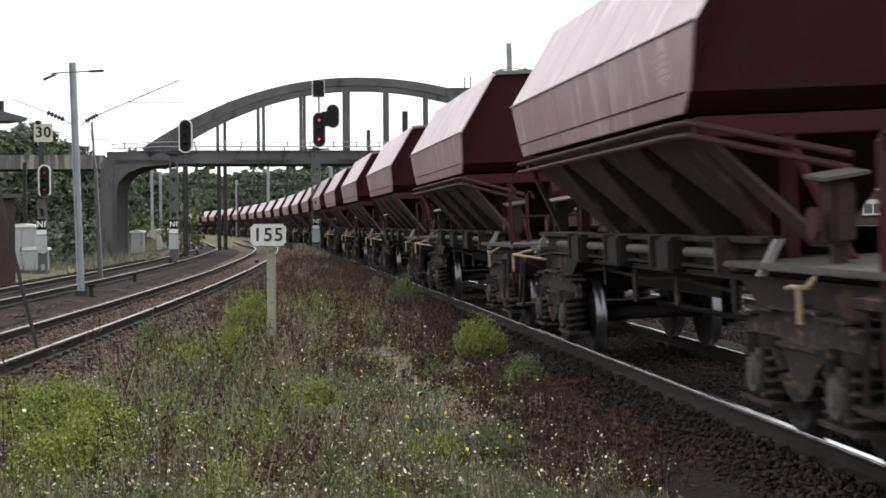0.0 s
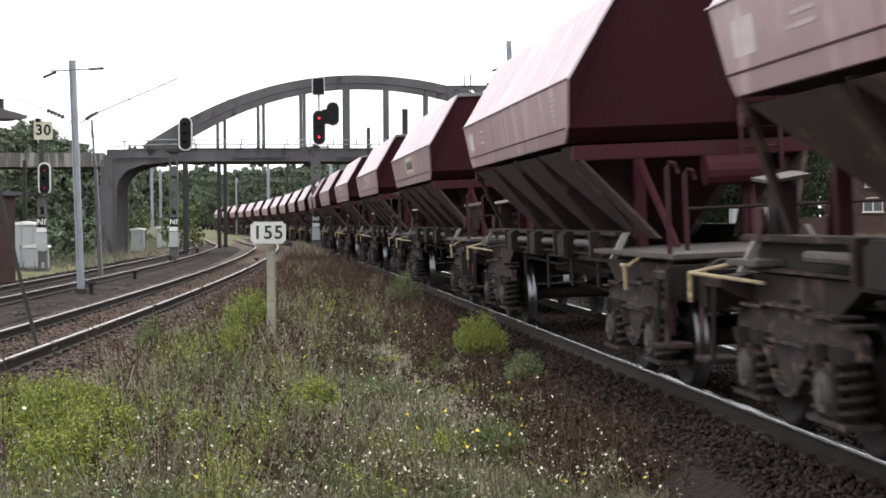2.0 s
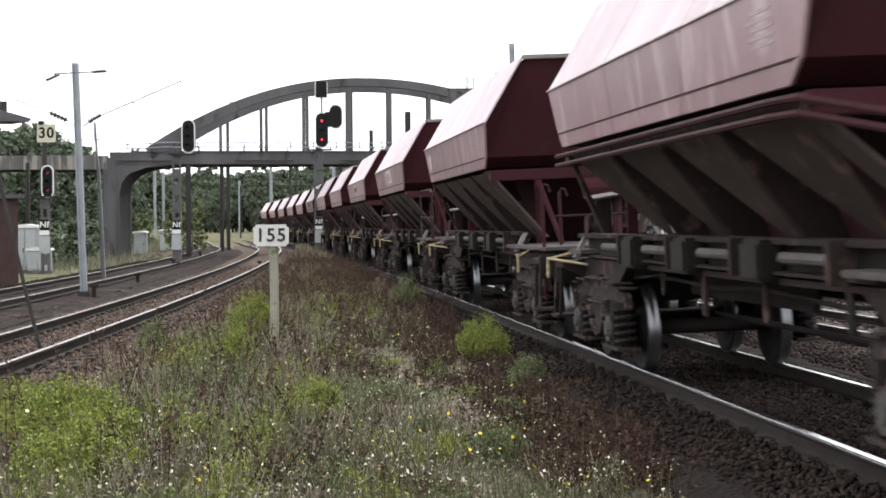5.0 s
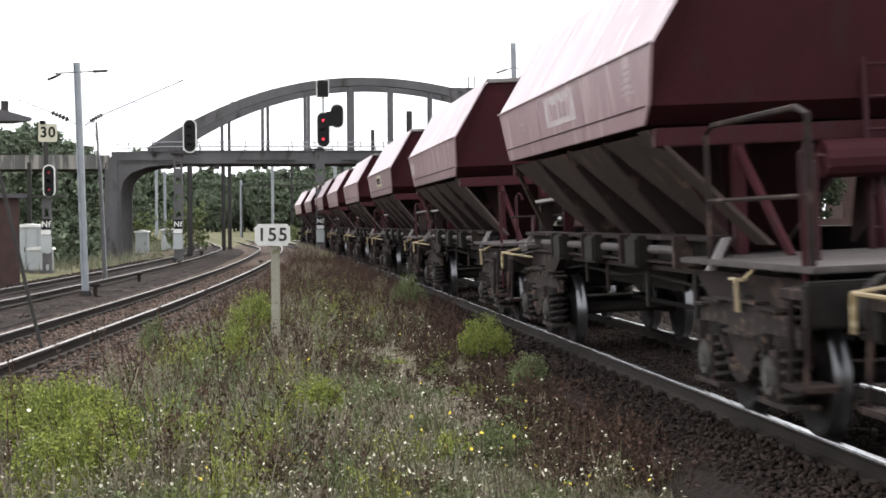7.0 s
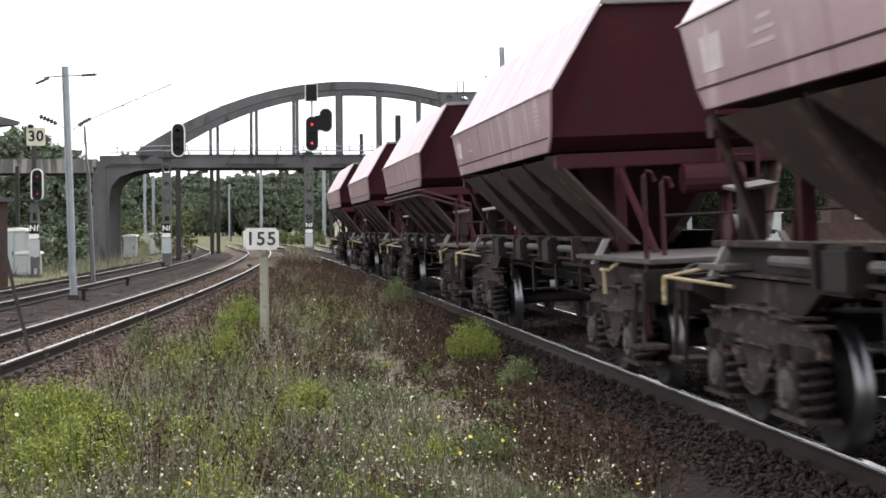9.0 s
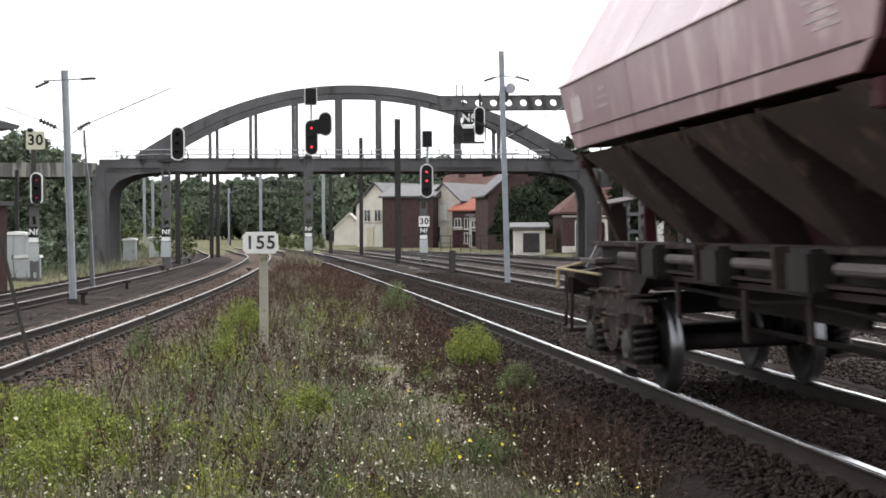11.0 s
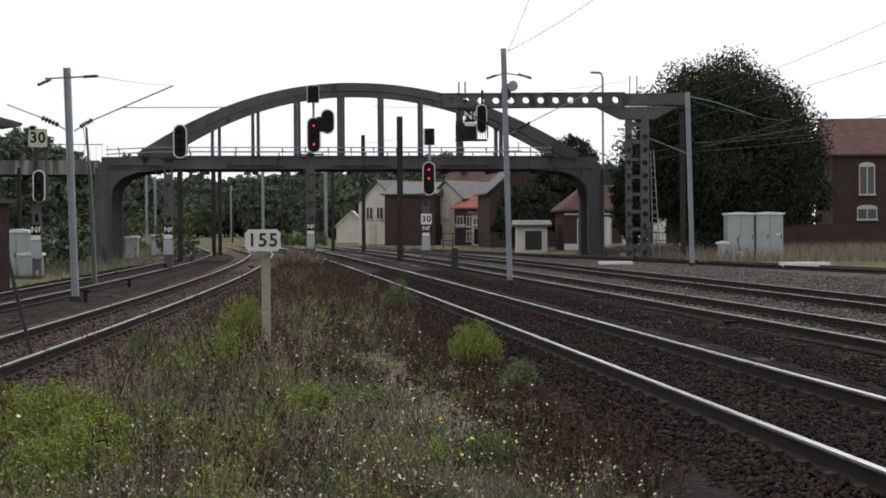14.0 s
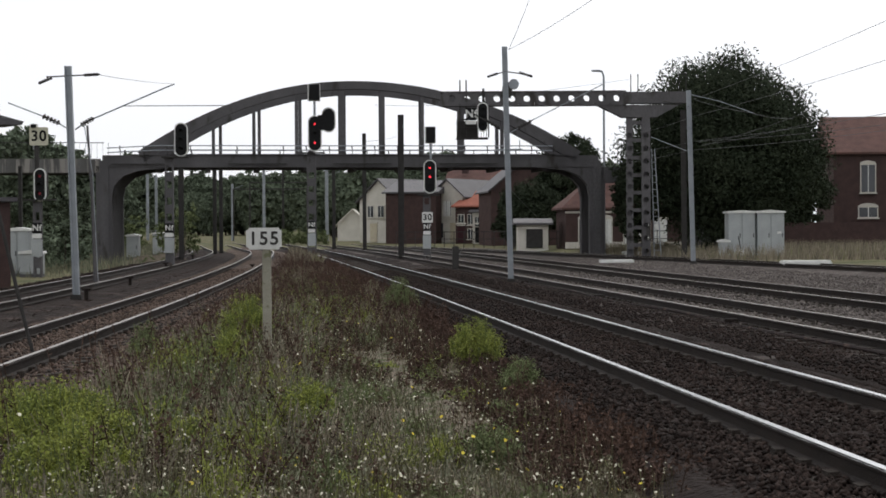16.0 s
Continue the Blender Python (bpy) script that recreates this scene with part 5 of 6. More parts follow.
def tree(x, y, z, h, w, clumps, per, leaf, material, label, seed, trunk=0.25, low=0.12, group=""):
    rng = np.random.default_rng(seed)
    t = thing("tree", label, "tree", pose(x, y, z), group)
    cs = []
    while len(cs) < clumps:
        d = rng.normal(size=3)
        d /= np.linalg.norm(d)
        k = 0.45 + 0.5 * rng.random() ** 0.6
        bulge = 1 + 0.22 * noise.noise(Vector(d * 2.3) + Vector((seed, 0, 0)))
        zz = 0.5 + 0.5 * d[2] * k * bulge
        taper = 1.0 - 0.45 * max(0.0, zz - 0.5) ** 1.2
        q = (d[0] * w / 2 * k * bulge * taper, d[1] * w / 2 * k * bulge * taper, h * (low + (1 - low) * zz * 0.97))
        cs.append(q)
    inner = [tuple(v * 0.72 for v in q[:2]) + (h * 0.5 + (q[2] - h * 0.5) * 0.75,) for q in cs[::2]]
    crown = new("crown", leaf_mesh("crown", cs, w * 0.085, per, leaf, material, rng))
    crown.parent = t
    core = new("inner_crown", leaf_mesh("inner_crown", inner, w * 0.09, max(6, per // 4), leaf * 2.6, material, rng))
    core.parent = t
    bm = bmesh.new()
    tube(bm, ((0, 0, -0.2), (0.05 * w, 0, h * 0.3), (0, 0.03 * w, h * 0.75)), trunk, 8, trunk * 0.3)
    for k in range(9):
        a = k * 2.4
        q = cs[int(rng.integers(len(cs)))]
        tube(bm, ((0.03 * w * math.cos(a), 0, h * (0.2 + 0.04 * k)), tuple(0.5 * v for v in q[:2]) + (h * (0.32 + 0.04 * k),), q), trunk * 0.4, 6, trunk * 0.1)
    part("trunk", bm, "bark", t)
    return t


tree(16.6, 97, 0.0, 12.25, 12.5, 1150, 90, 0.1, "leaf", "large dense dark green broadleaf tree", 3, 0.4, 0.03)
tree(11.55, 99, 0.0, 7.2, 3.0, 140, 60, 0.11, "leaf", "narrow dark tree behind the gantry", 4, 0.2, 0.05)
tree(24.5, 115.2, 0.0, 9.5, 6.0, 280, 66, 0.13, "leaf", "dark rounded tree beside a brick house", 8, 0.25, 0.03)
tree(7.4, 140.8, 0.0, 5.9, 6.4, 300, 60, 0.12, "leaf", "dull green garden tree between the houses", 5, 0.18, 0.02)
tree(6.1, 144, 0.0, 4.6, 3.6, 150, 30, 0.18, "leaf", "dark garden shrub beside a cottage", 6, 0.12, 0.02)
tree(11.4, 147.2, 0.0, 10.7, 7.4, 300, 50, 0.17, "leaf", "round tree behind the end of the bridge", 7, 0.25, 0.1)
far = [tree(-60, 304, 0, 13, 9, 170, 60, 0.34, "far_leaf", "broadleaf tree in the wooded hillside, leaves paled for haze", 20 + k, 0.3, 0.05, "trees of the far woods") for k in range(4)]
rng = np.random.default_rng(5)
spots = []
for k in range(170):
    y = 240 + 208 * rng.random()
    x = -0.225 * y + 0.325 * y * rng.random()
    if abs(x - main_x(y)) < 9 or abs(x - main_x(y) + 5) < 9:
        continue
    spots.append((x, y, 0.72 + 0.5 * rng.random()))
for k in range(60):     # the closing belt of woods
    y = 420 + 72 * rng.random()
    x = y * (-0.2625 + 0.3875 * k / 60 + 0.006 * rng.random())
    if abs(x - main_x(y)) > 9:
        spots.append((x, y, 1.15 + 0.45 * rng.random()))
for k in range(26):     # behind the bridge on the outer side
    spots.append((-26 - 22 * rng.random(), 115 + 96 * rng.random(), 0.3 + 0.16 * rng.random()))
for k in range(12):
    spots.append((-36 - 15 * rng.random(), 134 + 13 * rng.random(), 0.8 + 0.22 * rng.random()))
spots += [(-38.0, 140.8, 0.88), (-35.0, 139.2, 0.85), (-32.8, 137.6, 0.76), (-31.0, 137.6, 0.62)]
spots = [q for q in spots if q[1] > 419 or q[1] > 240 and not (-0.181 < q[0] / q[1] < -0.0875 and q[1] < 384) or q[0] < -0.1875 * q[1]]
for k, (x, y, s) in enumerate(spots):
    m = pose(x, y, ground_z(x, y) - 0.1, 0, 0, 360 * rng.random()) @ Matrix.Diagonal((s * 1.05, s * 1.05, s, 1))
    if k < 4:
        far[k].matrix_basis = m
    else:
        c = copy_thing(far[k % 4], Matrix())
        c.matrix_basis = m


def hedge(x, y, z, w, h, seed, material, label):
    rng = np.random.default_rng(seed)
    cs = [(w * (rng.random() - 0.5), 1.2 * (rng.random() - 0.5), h * rng.random() ** 0.7 * (0.75 + 0.25 * math.sin(q * 1.7))) for q in range(int(26 * w))]
    t = thing("shrub", label, "shrub", pose(x, y, z), "lineside shrubs")
    c = new("foliage", leaf_mesh("foliage", cs, 0.35, 22, 0.13, material, rng))
    c.parent = t
    bm = bmesh.new()
    for q in range(6):
        tube(bm, ((w * (q - 2.5) / 8, 0, -0.1), (w * (q - 2.5) / 7, 0.1, h * 0.7)), 0.04, 5, 0.015)
    tagged(part("undergrowth", bm, "bark", t), kind="stuff")


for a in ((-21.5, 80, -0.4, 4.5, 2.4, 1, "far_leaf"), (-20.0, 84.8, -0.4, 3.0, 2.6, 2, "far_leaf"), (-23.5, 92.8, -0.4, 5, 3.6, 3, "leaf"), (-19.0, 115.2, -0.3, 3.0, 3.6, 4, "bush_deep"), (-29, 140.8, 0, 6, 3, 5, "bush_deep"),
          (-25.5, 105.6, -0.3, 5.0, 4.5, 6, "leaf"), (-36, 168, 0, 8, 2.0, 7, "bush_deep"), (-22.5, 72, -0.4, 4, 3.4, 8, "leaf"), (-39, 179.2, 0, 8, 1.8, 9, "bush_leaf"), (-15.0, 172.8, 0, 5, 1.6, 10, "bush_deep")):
    hedge(*a, "tangled green lineside shrub behind the tracks")

# ---- the verge: grasses, stalks, herbs, flowers ----


def soup(name, v, loops, starts, material, label, cat, group=""):
    me = bpy.data.meshes.new(name)
    me.vertices.add(len(v))
    me.vertices.foreach_set("co", v.astype(np.float32).ravel())
    me.loops.add(len(loops))
    me.loops.foreach_set("vertex_index", loops.astype(np.int32))
    me.polygons.add(len(starts))
    me.polygons.foreach_set("loop_start", starts.astype(np.int32))
    me.update(calc_edges=True)
    me.materials.append(M[material])
    return tagged(new(name, me), label, cat, group, "stuff")


mains = np.vectorize(main_x)
lefts = np.vectorize(left_x)


def scatter(n, rng, y0, y1, keep=None, power=1.6, lo=2.0, hi=2.1, clump=0, edge=0.0):
    """Places in the verge, denser where it is near."""
    y = y0 + (y1 - y0) * rng.random(n) ** power
    a, b = lefts(y) + lo, mains(y) - hi
    a = np.maximum(a, b - edge) if edge else a
    x = a + (b - a) * rng.random(n)
    k = b > a
    if clump:      # gather them round a few of the places
        i = rng.integers(0, clump, n)
        x, y = x[i] + 0.14 * rng.normal(size=n), y[i] + 0.22 * rng.normal(size=n)
        k = (x > lefts(y) + lo) & (x < mains(y) - hi)
    if keep is not None:
        f = np.array([noise.noise((float(p) * 0.55, float(q) * 0.19, keep)) for p, q in zip(x, y)])
        k &= f + 0.35 * (rng.random(n) - 0.5) > -0.02
    k &= rng.random(n) > 0.72 * trodden(x, y)
    return x[k], y[k], rng


def trodden(x, y):
    """1 on the faint bare path that wanders along the verge, 0 away from it."""
    px_ = np.interp(y, (13.6, 14.7, 16.3, 19.8, 23.0, 25.6, 28.8), (0.8, 0.58, 0.25, -0.18, -0.8, -1.2, -1.5))
    return np.exp(-((x - px_) / (0.16 + 0.01375 * y)) ** 2) * np.clip((y - 12.8) / 2.4, 0, 1) * np.clip((30.4 - y) / 6.4, 0, 1)


def brown_growth(x, y, rng):
    """The brown docks keep to the farther verge and the edge of the main track."""
    p = np.clip((y - 15.2) / 7.2, 0.38, 1) + np.clip((x - mains(y) + 3.1) / 0.5, 0, 1) * (y > 13.6)
    return rng.random(len(x)) < p


def low_part(x, y):
    """Growth is lower on the trodden side by the main track and close to the path."""
    side = np.clip((x + 1.3 + 0.075 * (y - 12.8)) / 0.8, 0, 1) * np.clip((32 - y) / 8, 0, 1)
    near = np.clip((13.1 - y) / 2.4, 0, 1)
    return (1 - 0.5 * side) * (1 - 0.35 * near) * (1 - 0.6 * trodden(x, y))


def blades(name, n, y0, y1, h0, h1, width, lean, material, label, cat, seed, keep=None, power=1.6, zones=None, lo=2.0, hi=2.1):
    rng = np.random.default_rng(seed)
    x, y, _ = scatter(n, rng, y0, y1, keep, power, lo, hi)
    n = len(x)
    h = (h0 + (h1 - h0) * rng.random(n) ** 1.5) * low_part(x, y)
    a = math.tau * rng.random(n)
    l = lean * h * (0.3 + rng.random(n))
    dx, dy = np.cos(a) * l, np.sin(a) * l
    w = width * (0.6 + 0.8 * rng.random(n)) / 2
    b = math.tau * rng.random(n)
    wx, wy = np.cos(b) * w, np.sin(b) * w * 0.6
    z = np.full(n, -0.40)
    P = np.stack([np.stack([x - wx, y - wy, z], 1), np.stack([x + wx, y + wy, z], 1), np.stack([x + dx * 0.4 + wx * 0.8, y + dy * 0.4 + wy * 0.8, z + h * 0.6], 1),
                  np.stack([x + dx * 0.4 - wx * 0.8, y + dy * 0.4 - wy * 0.8, z + h * 0.6], 1), np.stack([x + dx, y + dy, z + h], 1)], 1).reshape(-1, 3)
    base = 5 * np.arange(n)
    loops = np.stack([base, base + 1, base + 2, base + 3, base + 3, base + 2, base + 4], 1).ravel()
    starts = np.stack([7 * np.arange(n), 7 * np.arange(n) + 4], 1).ravel()
    return soup(name, P, loops, starts, material, label, cat)


blades("dry_grass", 80000, 9.6, 96, 0.06, 0.3, 0.011, 0.7, "straw", "dry straw-coloured grass in the verge", "grass", 1)
blades("green_grass", 45000, 9.6, 64, 0.08, 0.3, 0.012, 0.75, "herb", "grey-green grass and herbs in the verge", "grass", 2, 3.0)


def weeds(name, n, y0, y1, h0, h1, leaf, per, material, label, cat, seed, keep=None, power=1.5, top=0.35, lo=2.0, hi=2.1, spread=0.06, clump=0, edge=0.0):
    """Thin stalks, each with small leaves or seed heads along its upper part."""
    rng = np.random.default_rng(seed)
    x, y, _ = scatter(n, rng, y0, y1, keep, power, lo, hi, clump, edge)
    if material == "dock":
        k = brown_growth(x, y, rng)
        x, y = x[k], y[k]
    n = len(x)
    h = (h0 + (h1 - h0) * rng.random(n)) * low_part(x, y)
    l = 0.3 * h
    dx, dy = l * rng.normal(size=n), l * rng.normal(size=n)
    w = 0.004 + 0.003 * rng.random(n)
    z = np.full(n, -0.42)
    P = np.stack([np.stack([x - w, y, z], 1), np.stack([x + w, y, z], 1), np.stack([x + dx + w * 0.5, y + dy, z + h], 1), np.stack([x + dx - w * 0.5, y + dy, z + h], 1)], 1).reshape(-1, 3)
    t = (1 - (1 - top) * rng.random((n, per)) ** 0.8)
    t = np.clip(t, 0, 1)
    sp = spread * (1.25 - t)
    c = np.stack([x[:, None] + dx[:, None] * t + sp * rng.normal(size=t.shape), y[:, None] + dy[:, None] * t + sp * rng.normal(size=t.shape), z[:, None] + h[:, None] * t], 2).reshape(-1, 3)
    m = len(c)
    a = rng.normal(size=(m, 3))
    a /= np.linalg.norm(a, axis=1)[:, None]
    b = np.cross(a, rng.normal(size=(m, 3)))
    b /= np.linalg.norm(b, axis=1)[:, None]
    s = leaf * (0.5 + rng.random(m))[:, None]
    Q = np.stack([c - a * s, c + b * s * 0.4, c + a * s, c - b * s * 0.4], 1).reshape(-1, 3)
    V = np.concatenate([P, Q])
    k = len(V) // 4
    return soup(name, V, np.arange(4 * k), np.arange(0, 4 * k, 4), material, label, cat)


weeds("dock_stalks", 3000, 11.2, 92.8, 0.4, 1.1, 0.02, 34, "dock", "dark brown dried dock stalks in the verge", "weeds", 5, 9.0, 1.1, 0.3, 1.9, 1.9)
weeds("wild_herbs", 5200, 9.92, 72, 0.2, 0.55, 0.018, 18, "herb", "grey-green wild herbs with thin stems", "weeds", 6, None, 1.5, 0.15, spread=0.09)
weeds("seeding_grass", 4200, 9.92, 80, 0.25, 0.62, 0.014, 12, "straw", "pale seeding grasses in the verge", "grass", 7, 1.0, 1.4, 0.55)
weeds("herb_tufts", 5200, 9.92, 64, 0.25, 0.62, 0.017, 26, "bush_deep", "tufts of dull green herbs in the verge", "weeds", 15, None, 1.4, 0.1, spread=0.07, clump=150)
weeds("yellow_tufts", 3100, 10.24, 51.2, 0.25, 0.6, 0.014, 30, "bush_leaf", "tufts of yellow-green weeds in the verge", "weeds", 16, None, 1.3, 0.2, spread=0.06, clump=60)
weeds("brown_tufts", 3000, 11.2, 80, 0.3, 0.8, 0.02, 34, "dock", "clumps of brown seeding dock in the verge", "weeds", 17, None, 1.1, 0.25, spread=0.05, clump=110)
weeds("pale_tufts", 3000, 10.24, 80, 0.3, 0.75, 0.015, 22, "straw", "clumps of pale dry herbs in the verge", "weeds", 18, None, 1.2, 0.3, spread=0.07, clump=90)
weeds("dead_weeds", 2400, 12.8, 96, 0.3, 0.7, 0.03, 30, "dock", "reddish dead weeds along the ballast shoulder", "weeds", 8, None, 0.9, 0.1, 1.6, 1.5)
weeds("dead_weeds", 5600, 12, 88, 0.25, 0.72, 0.022, 34, "dock", "reddish dead weeds along the main track", "weeds", 28, None, 1.7, 0.1, 1.6, 1.55, edge=1.3)


def flowers(name, n, y0, y1, r0, r1, h0, h1, material, label, seed, keep=None):
    rng = np.random.default_rng(seed)
    x, y, _ = scatter(n, rng, y0, y1, keep, 1.6, 2.0, 2.3)
    n = len(x)
    z = -0.40 + h0 + (h1 - h0) * rng.random(n)
    r = r0 + (r1 - r0) * rng.random(n) ** 2
    k = np.arange(7) * math.tau / 7
    tx, ty = 0.5 * rng.normal(size=n), -0.35 + 0.4 * rng.normal(size=n)
    cx, cy = np.cos(k)[None] * r[:, None], np.sin(k)[None] * r[:, None]
    V = np.stack([x[:, None] + cx, y[:, None] + cy, z[:, None] + cx * tx[:, None] - cy * ty[:, None]], 2).reshape(-1, 3)
    w = 0.002
    bx, by = x + 0.1 * rng.normal(size=n), y + 0.1 * rng.normal(size=n)
    S = np.stack([np.stack([bx - w, by, np.full(n, -0.4)], 1), np.stack([bx + w, by, np.full(n, -0.4)], 1), np.stack([x + w, y, z], 1), np.stack([x - w, y, z], 1)], 1).reshape(-1, 3)
    f = soup(name, V, np.arange(7 * n), np.arange(0, 7 * n, 7), material, label, "flowers")
    st = soup("flower_stalks", S, np.arange(4 * n), np.arange(0, 4 * n, 4), "stalk", "thin flower stalks in the verge", "stalks")
    return f


flowers("white_wildflowers", 3000, 9.92, 32, 0.004, 0.011, 0.15, 0.55, "petal", "small white wildflowers scattered through the verge", 11)
flowers("white_umbels", 26, 12, 32, 0.012, 0.02, 0.35, 0.7, "petal", "flat white umbel flowers on tall stalks", 13)
flowers("yellow_wildflowers", 260, 9.92, 32, 0.007, 0.018, 0.2, 0.5, "petal_yellow", "small yellow wildflowers in the verge", 12, 5.0)


def bush(x, y, r, h, n, material, seed, label, z=-0.42):
    rng = np.random.default_rng(seed)
    t = thing("weed_bush", label, "bush", pose(x, y, z), "green weed bushes")
    bm = bmesh.new()
    cs = []
    for k in range(n):
        a, q = math.tau * rng.random(), r * rng.random() ** 0.6
        top = (q * math.cos(a), q * math.sin(a), h * (1 - 0.45 * (q / r) ** 2) * (0.75 + 0.3 * rng.random()))
        tube(bm, ((top[0] * 0.4, top[1] * 0.4, 0), top), 0.005, 4, 0.003)
        for j in range(7):
            f = 0.3 + 0.7 * (j + rng.random()) / 7
            cs.append((top[0] * (0.4 + 0.6 * f), top[1] * (0.4 + 0.6 * f), top[2] * f))
    c = new("foliage", leaf_mesh("foliage", cs, 0.085, 15, 0.014, material, rng))
    c.parent = t
    tagged(part("undergrowth", bm, "bush_deep", t), kind="stuff")
    return t


G = "bushy bright green weed with fine leaves in the verge"
for x, y, r, h, n, mt in ((0.42, 22.4, 0.4, 0.8, 150, "bush_leaf"), (-3.15, 13.28, 0.62, 0.82, 220, "bush_leaf"), (-2.75, 11.84, 0.5, 0.66, 140, "bush_leaf"), (-3.8, 14.08, 0.45, 0.75, 110, "bush_leaf"), (-3.0, 24.48, 0.42, 1.1, 150, "bush_leaf"), (-2.75, 20.64, 0.3, 0.8, 70, "bush_leaf"),
                          (-1.3, 15.04, 0.34, 0.66, 90, "bush_leaf"), (-4.1, 22.24, 0.25, 0.8, 60, "bush_deep"), (-0.95, 33.6, 0.42, 1.0, 150, "bush_deep"), (0.85, 18.72, 0.25, 0.55, 45, "bush_deep"), (-2.2, 13.44, 0.3, 0.5, 50, "bush_leaf"),
                          (-1.7, 37.6, 0.35, 0.9, 40, "straw"), (0.35, 13.28, 0.25, 0.45, 40, "bush_deep")):
    bush(x, y, r, h, n, mt, int(100 * (x + 9) + y), G if mt == "bush_leaf" else "dull green clump of weeds in the verge")
tall = blades("tall_grass", 9000, 70.4, 112, 0.4, 1.0, 0.05, 0.4, "straw", "tall dry grass beyond the sidings", "grass", 31)
rng = np.random.default_rng(9)
n = 16000
x, y = 5 + 30 * rng.random(n), 80 + 35 * rng.random(n)
k = x > mains(y) + 17.5
x, y = x[k], y[k]
n = len(x)
z = np.array([ground_z(float(a), float(b)) for a, b in zip(x, y)])
h = 0.25 + 0.7 * rng.random(n)
d = 0.25 * rng.normal(size=n) * h
P = np.stack([np.stack([x - 0.02, y, z], 1), np.stack([x + 0.02, y, z], 1), np.stack([x + d, y, z + h], 1)], 1).reshape(-1, 3)
soup("tall_grass", P, np.arange(3 * n), np.arange(0, 3 * n, 3), "straw", "tall dry grass beyond the sidings", "grass")
n = 9000
x, y = -32 + 19 * rng.random(n), 70 + 112 * rng.random(n)
k = x < lefts(y) - 6.6
x, y = x[k], y[k]
n = len(x)
z = np.array([ground_z(float(a), float(b)) for a, b in zip(x, y)])
h = 0.2 + 0.6 * rng.random(n)
d = 0.25 * rng.normal(size=n) * h
P = np.stack([np.stack([x - 0.025, y, z], 1), np.stack([x + 0.025, y, z], 1), np.stack([x + d, y, z + h], 1)], 1).reshape(-1, 3)
soup("tall_grass", P, np.arange(3 * n), np.arange(0, 3 * n, 3), "herb", "rough green grass beside the far tracks", "grass")

heap = bmesh.new()
bmesh.ops.create_grid(heap, x_segments=24, y_segments=16, size=1.0)
for v in heap.verts:
    q = max(0.0, 1 - (v.co.x ** 2 + v.co.y ** 2))
    v.co = Vector((-17.4 + 2.2 * v.co.x, 98.4 + 2.4 * v.co.y, -0.45 + 0.75 * q ** 0.7 * (0.6 + 0.6 * noise.noise(v.co * 3.1)) + 0.12 * noise.noise(v.co * 9)))
tagged(part("spoil_mound", heap, "soil"), "low heap of dark spoil beside the track", "mound")

# ---- sleepers and stones ----
sl = bmesh.new()
box(sl, -1.3, 1.3, -0.125, 0.125, -0.3, -0.176)
for s in (-1, 1):
    for q in (-1, 1):
        box(sl, s * 0.7535 + q * 0.1 - 0.04, s * 0.7535 + q * 0.1 + 0.04, -0.07, 0.07, -0.18, -0.125)
me = bpy.data.meshes.new("sleeper")
sl.to_mesh(me)
sl.free()
me.materials.append(M["sleeper"])
for key, y0, y1 in (("main", 8, 99), ("left", 16, 72), ("second", 19, 80), ("third", 32, 90)):
    y = float(y0)
    while y < y1:
        o = new("sleeper", me)
        o.parent = TRACKS[key]
        d = (LINES[key](y + 0.3) - LINES[key](y - 0.3)) / 0.6
        c = CANT.get(key, 0.0)
        o.matrix_basis = pose(LINES[key](y), y, c / 2, 0, -math.degrees(c / 1.5), -math.degrees(math.atan(d)))
        y += 0.6 / math.hypot(1, d)


def stones(n, fn, o0, o1, y0, y1, material, label, seed, size=0.03, z0=-0.2, power=1.5, cant=0.0):
    rng = np.random.default_rng(seed)
    y = y0 + (y1 - y0) * rng.random(n) ** power
    o = o0 + (o1 - o0) * rng.random(n)
    x = np.vectorize(fn)(y) + o
    edge = np.clip(np.abs(o) - 1.4, 0, 1) * 0.3 if o0 < 0 and o1 < 2.6 and o0 > -2.6 else 0 * o
    z = z0 - edge + cant * np.clip(o / 1.5 + 0.5, 0, 1) + 0.02 * rng.random(n)
    D = np.array([(1, 0, 0), (-1, 0, 0), (0, 1, 0), (0, -1, 0), (0, 0, 1), (0, 0, -1)], float)
    s = size * (0.6 + 0.8 * rng.random((n, 6, 1)))
    a = math.tau * rng.random(n)
    R = np.zeros((n, 3, 3))
    R[:, 0, 0], R[:, 0, 1], R[:, 1, 0], R[:, 1, 1], R[:, 2, 2] = np.cos(a), -np.sin(a), np.sin(a), np.cos(a), 0.75
    V = np.einsum("nij,nkj->nki", R, D[None] * s + 0.35 * size * rng.normal(size=(n, 6, 3))) + np.stack([x, y, z], 1)[:, None]
    F = np.array([(0, 2, 4), (2, 1, 4), (1, 3, 4), (3, 0, 4), (2, 0, 5), (1, 2, 5), (3, 1, 5), (0, 3, 5)])
    L = (6 * np.arange(n)[:, None, None] + F[None]).reshape(-1)
    return soup("ballast_stones", V.reshape(-1, 3), L, np.arange(0, len(L), 3), material, label, "stones")


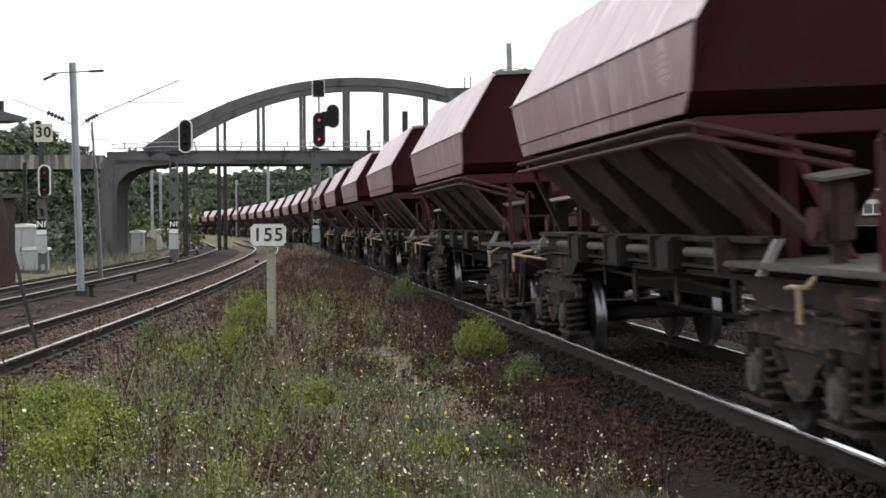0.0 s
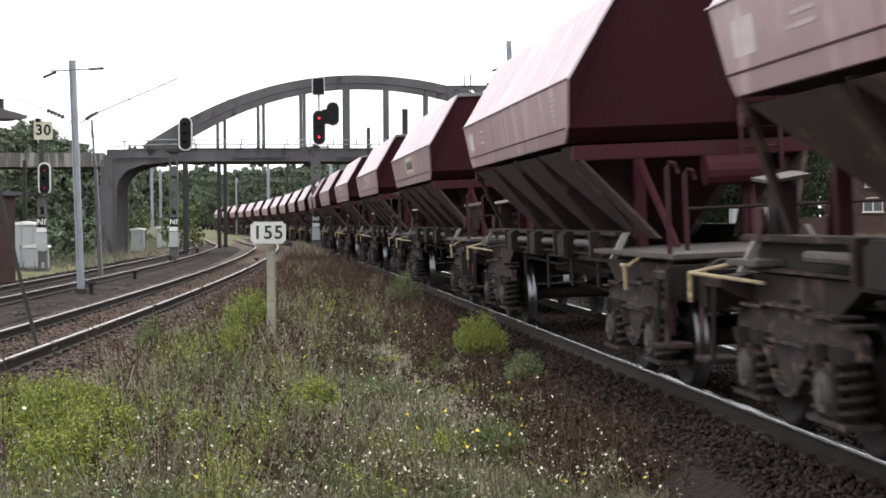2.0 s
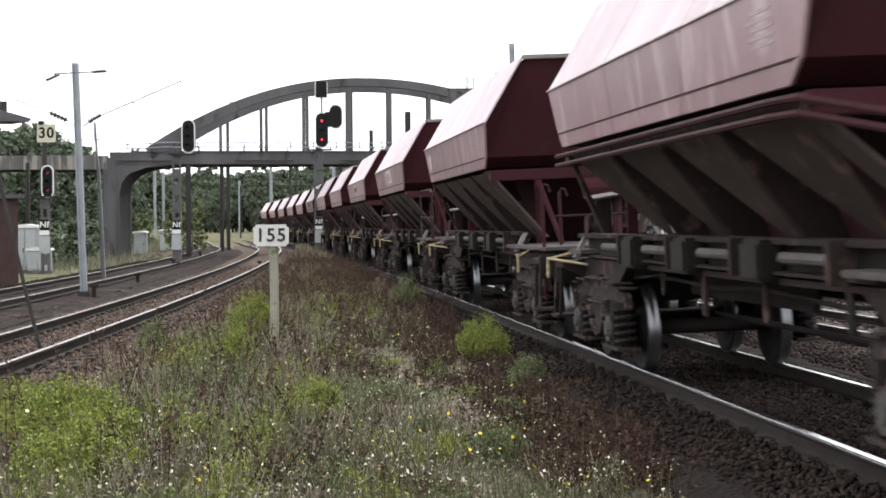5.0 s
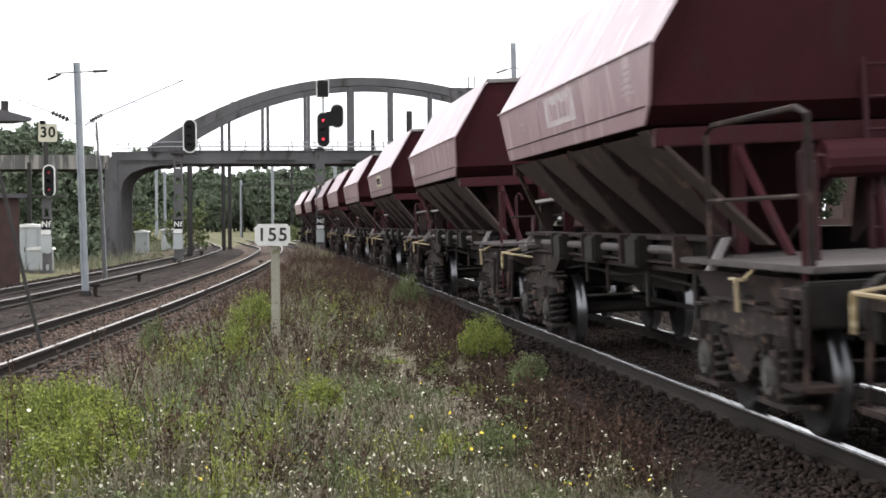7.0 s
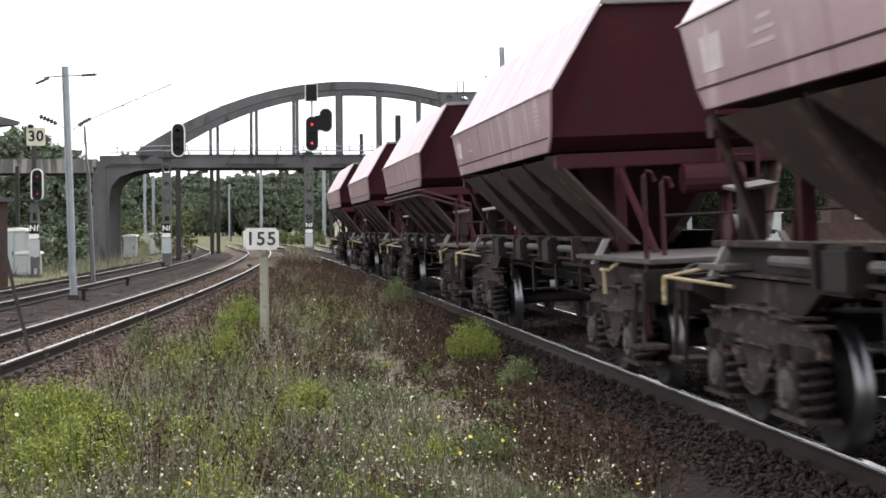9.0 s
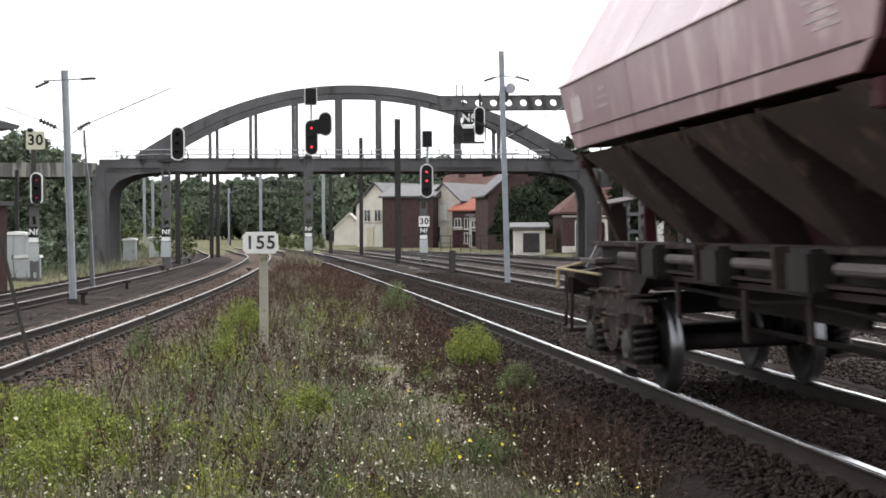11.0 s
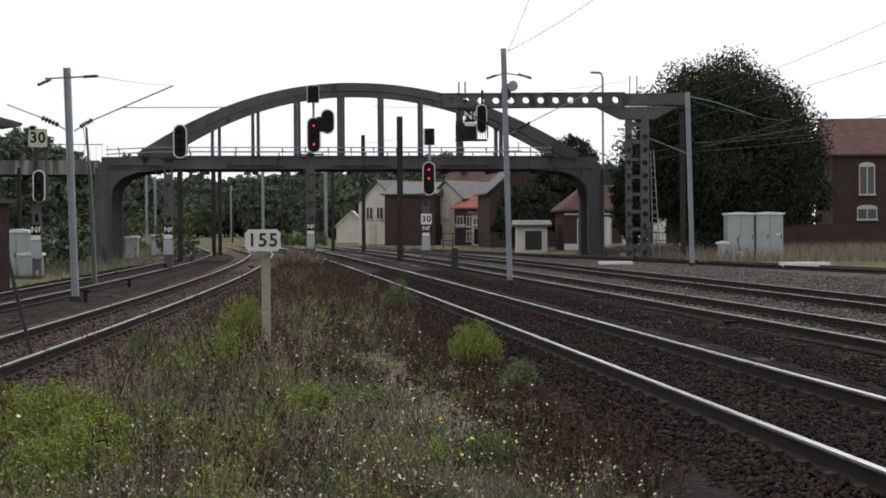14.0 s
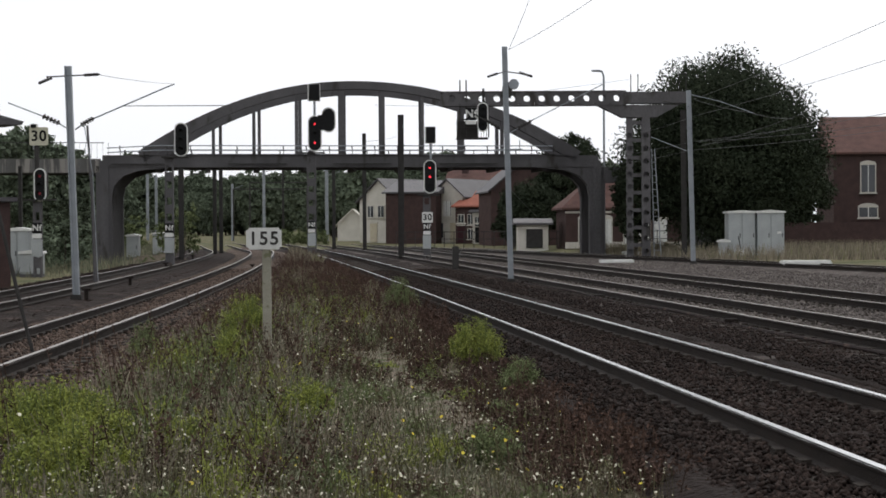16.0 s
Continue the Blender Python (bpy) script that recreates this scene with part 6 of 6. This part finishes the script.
stones(62000, main_x, -2.5, 2.4, 8, 67.2, "stone", "loose dark brown ballast stones round the main track", 41, 0.026, -0.172, 1.7, 0.06)
stones(12000, main_x, 2.1, 3.7, 12.8, 72, "stone", "dark stones on the ballast shoulder", 45, 0.026, -0.19, 1.5)
stones(22000, left_x, -2.4, 2.4, 16, 72, "stone_tan", "loose tan ballast stones round the nearer siding", 42, 0.03, -0.175, 1.5, 0.08)
stones(40000, main_x, 3.75, 16.5, 19.2, 96, "stone_grey", "loose grey ballast stones between the sidings", 43, 0.036, -0.185, 1.3)
stones(16000, left_x, -6.8, -2.3, 22.4, 88, "stone", "loose dark stones beside the siding", 44, 0.04, -0.25, 1.2)
# metres the train has come at each time
RUN = ((0, 0), (1.5, 40.61), (2.0, 54.3), (3.0, 81.54), (3.5, 95.04), (7.2, 197.44), (8.0, 219.52), (9.0, 247.12), (11.3, 309.8), (16.0, 440))


def motions():
    ts, ds = [r[0] for r in RUN], [r[1] for r in RUN]
    times = [0.25 * i for i in range(65)]
    for k, w in enumerate(WAGONS):
        rows = []
        for t in times:
            s = FIRST + PITCH * (k - 5) - float(np.interp(t, ts, ds))
            a, b = main_line.at(s + PIVOTS[0]), main_line.at(s + PIVOTS[1])
            d = (b - a).normalized()
            c = a - d * PIVOTS[0]
            rows.append((t, pose(c.x, c.y, 0.03, 0, 0, math.degrees(math.atan2(-d.x, d.y))) @ pose(0, 0, 0, 0, -2.3, 0)))
        walk(w, rows)
    # the wheels roll, less than a quarter turn from key to key; the keys serve all axles of the same place
    spin = [(i / 30, 84.0 * i) for i in range(481)]
    for y in AXLES:
        axles = [o for w in WAGONS for o in w.children if o.name.startswith("wheelset") and abs(o.location.y - y) < 0.01]
        walk(axles[0], [(t, pose(0, y, 0.46, a, 0, 0)) for t, a in spin])
        keys = axles[0].animation_data
        for o in axles[1:]:
            o.rotation_mode = "QUATERNION"
            o.animation_data_create()
            o.animation_data.action = keys.action
            o.animation_data.action_slot = keys.action_slot


motions()
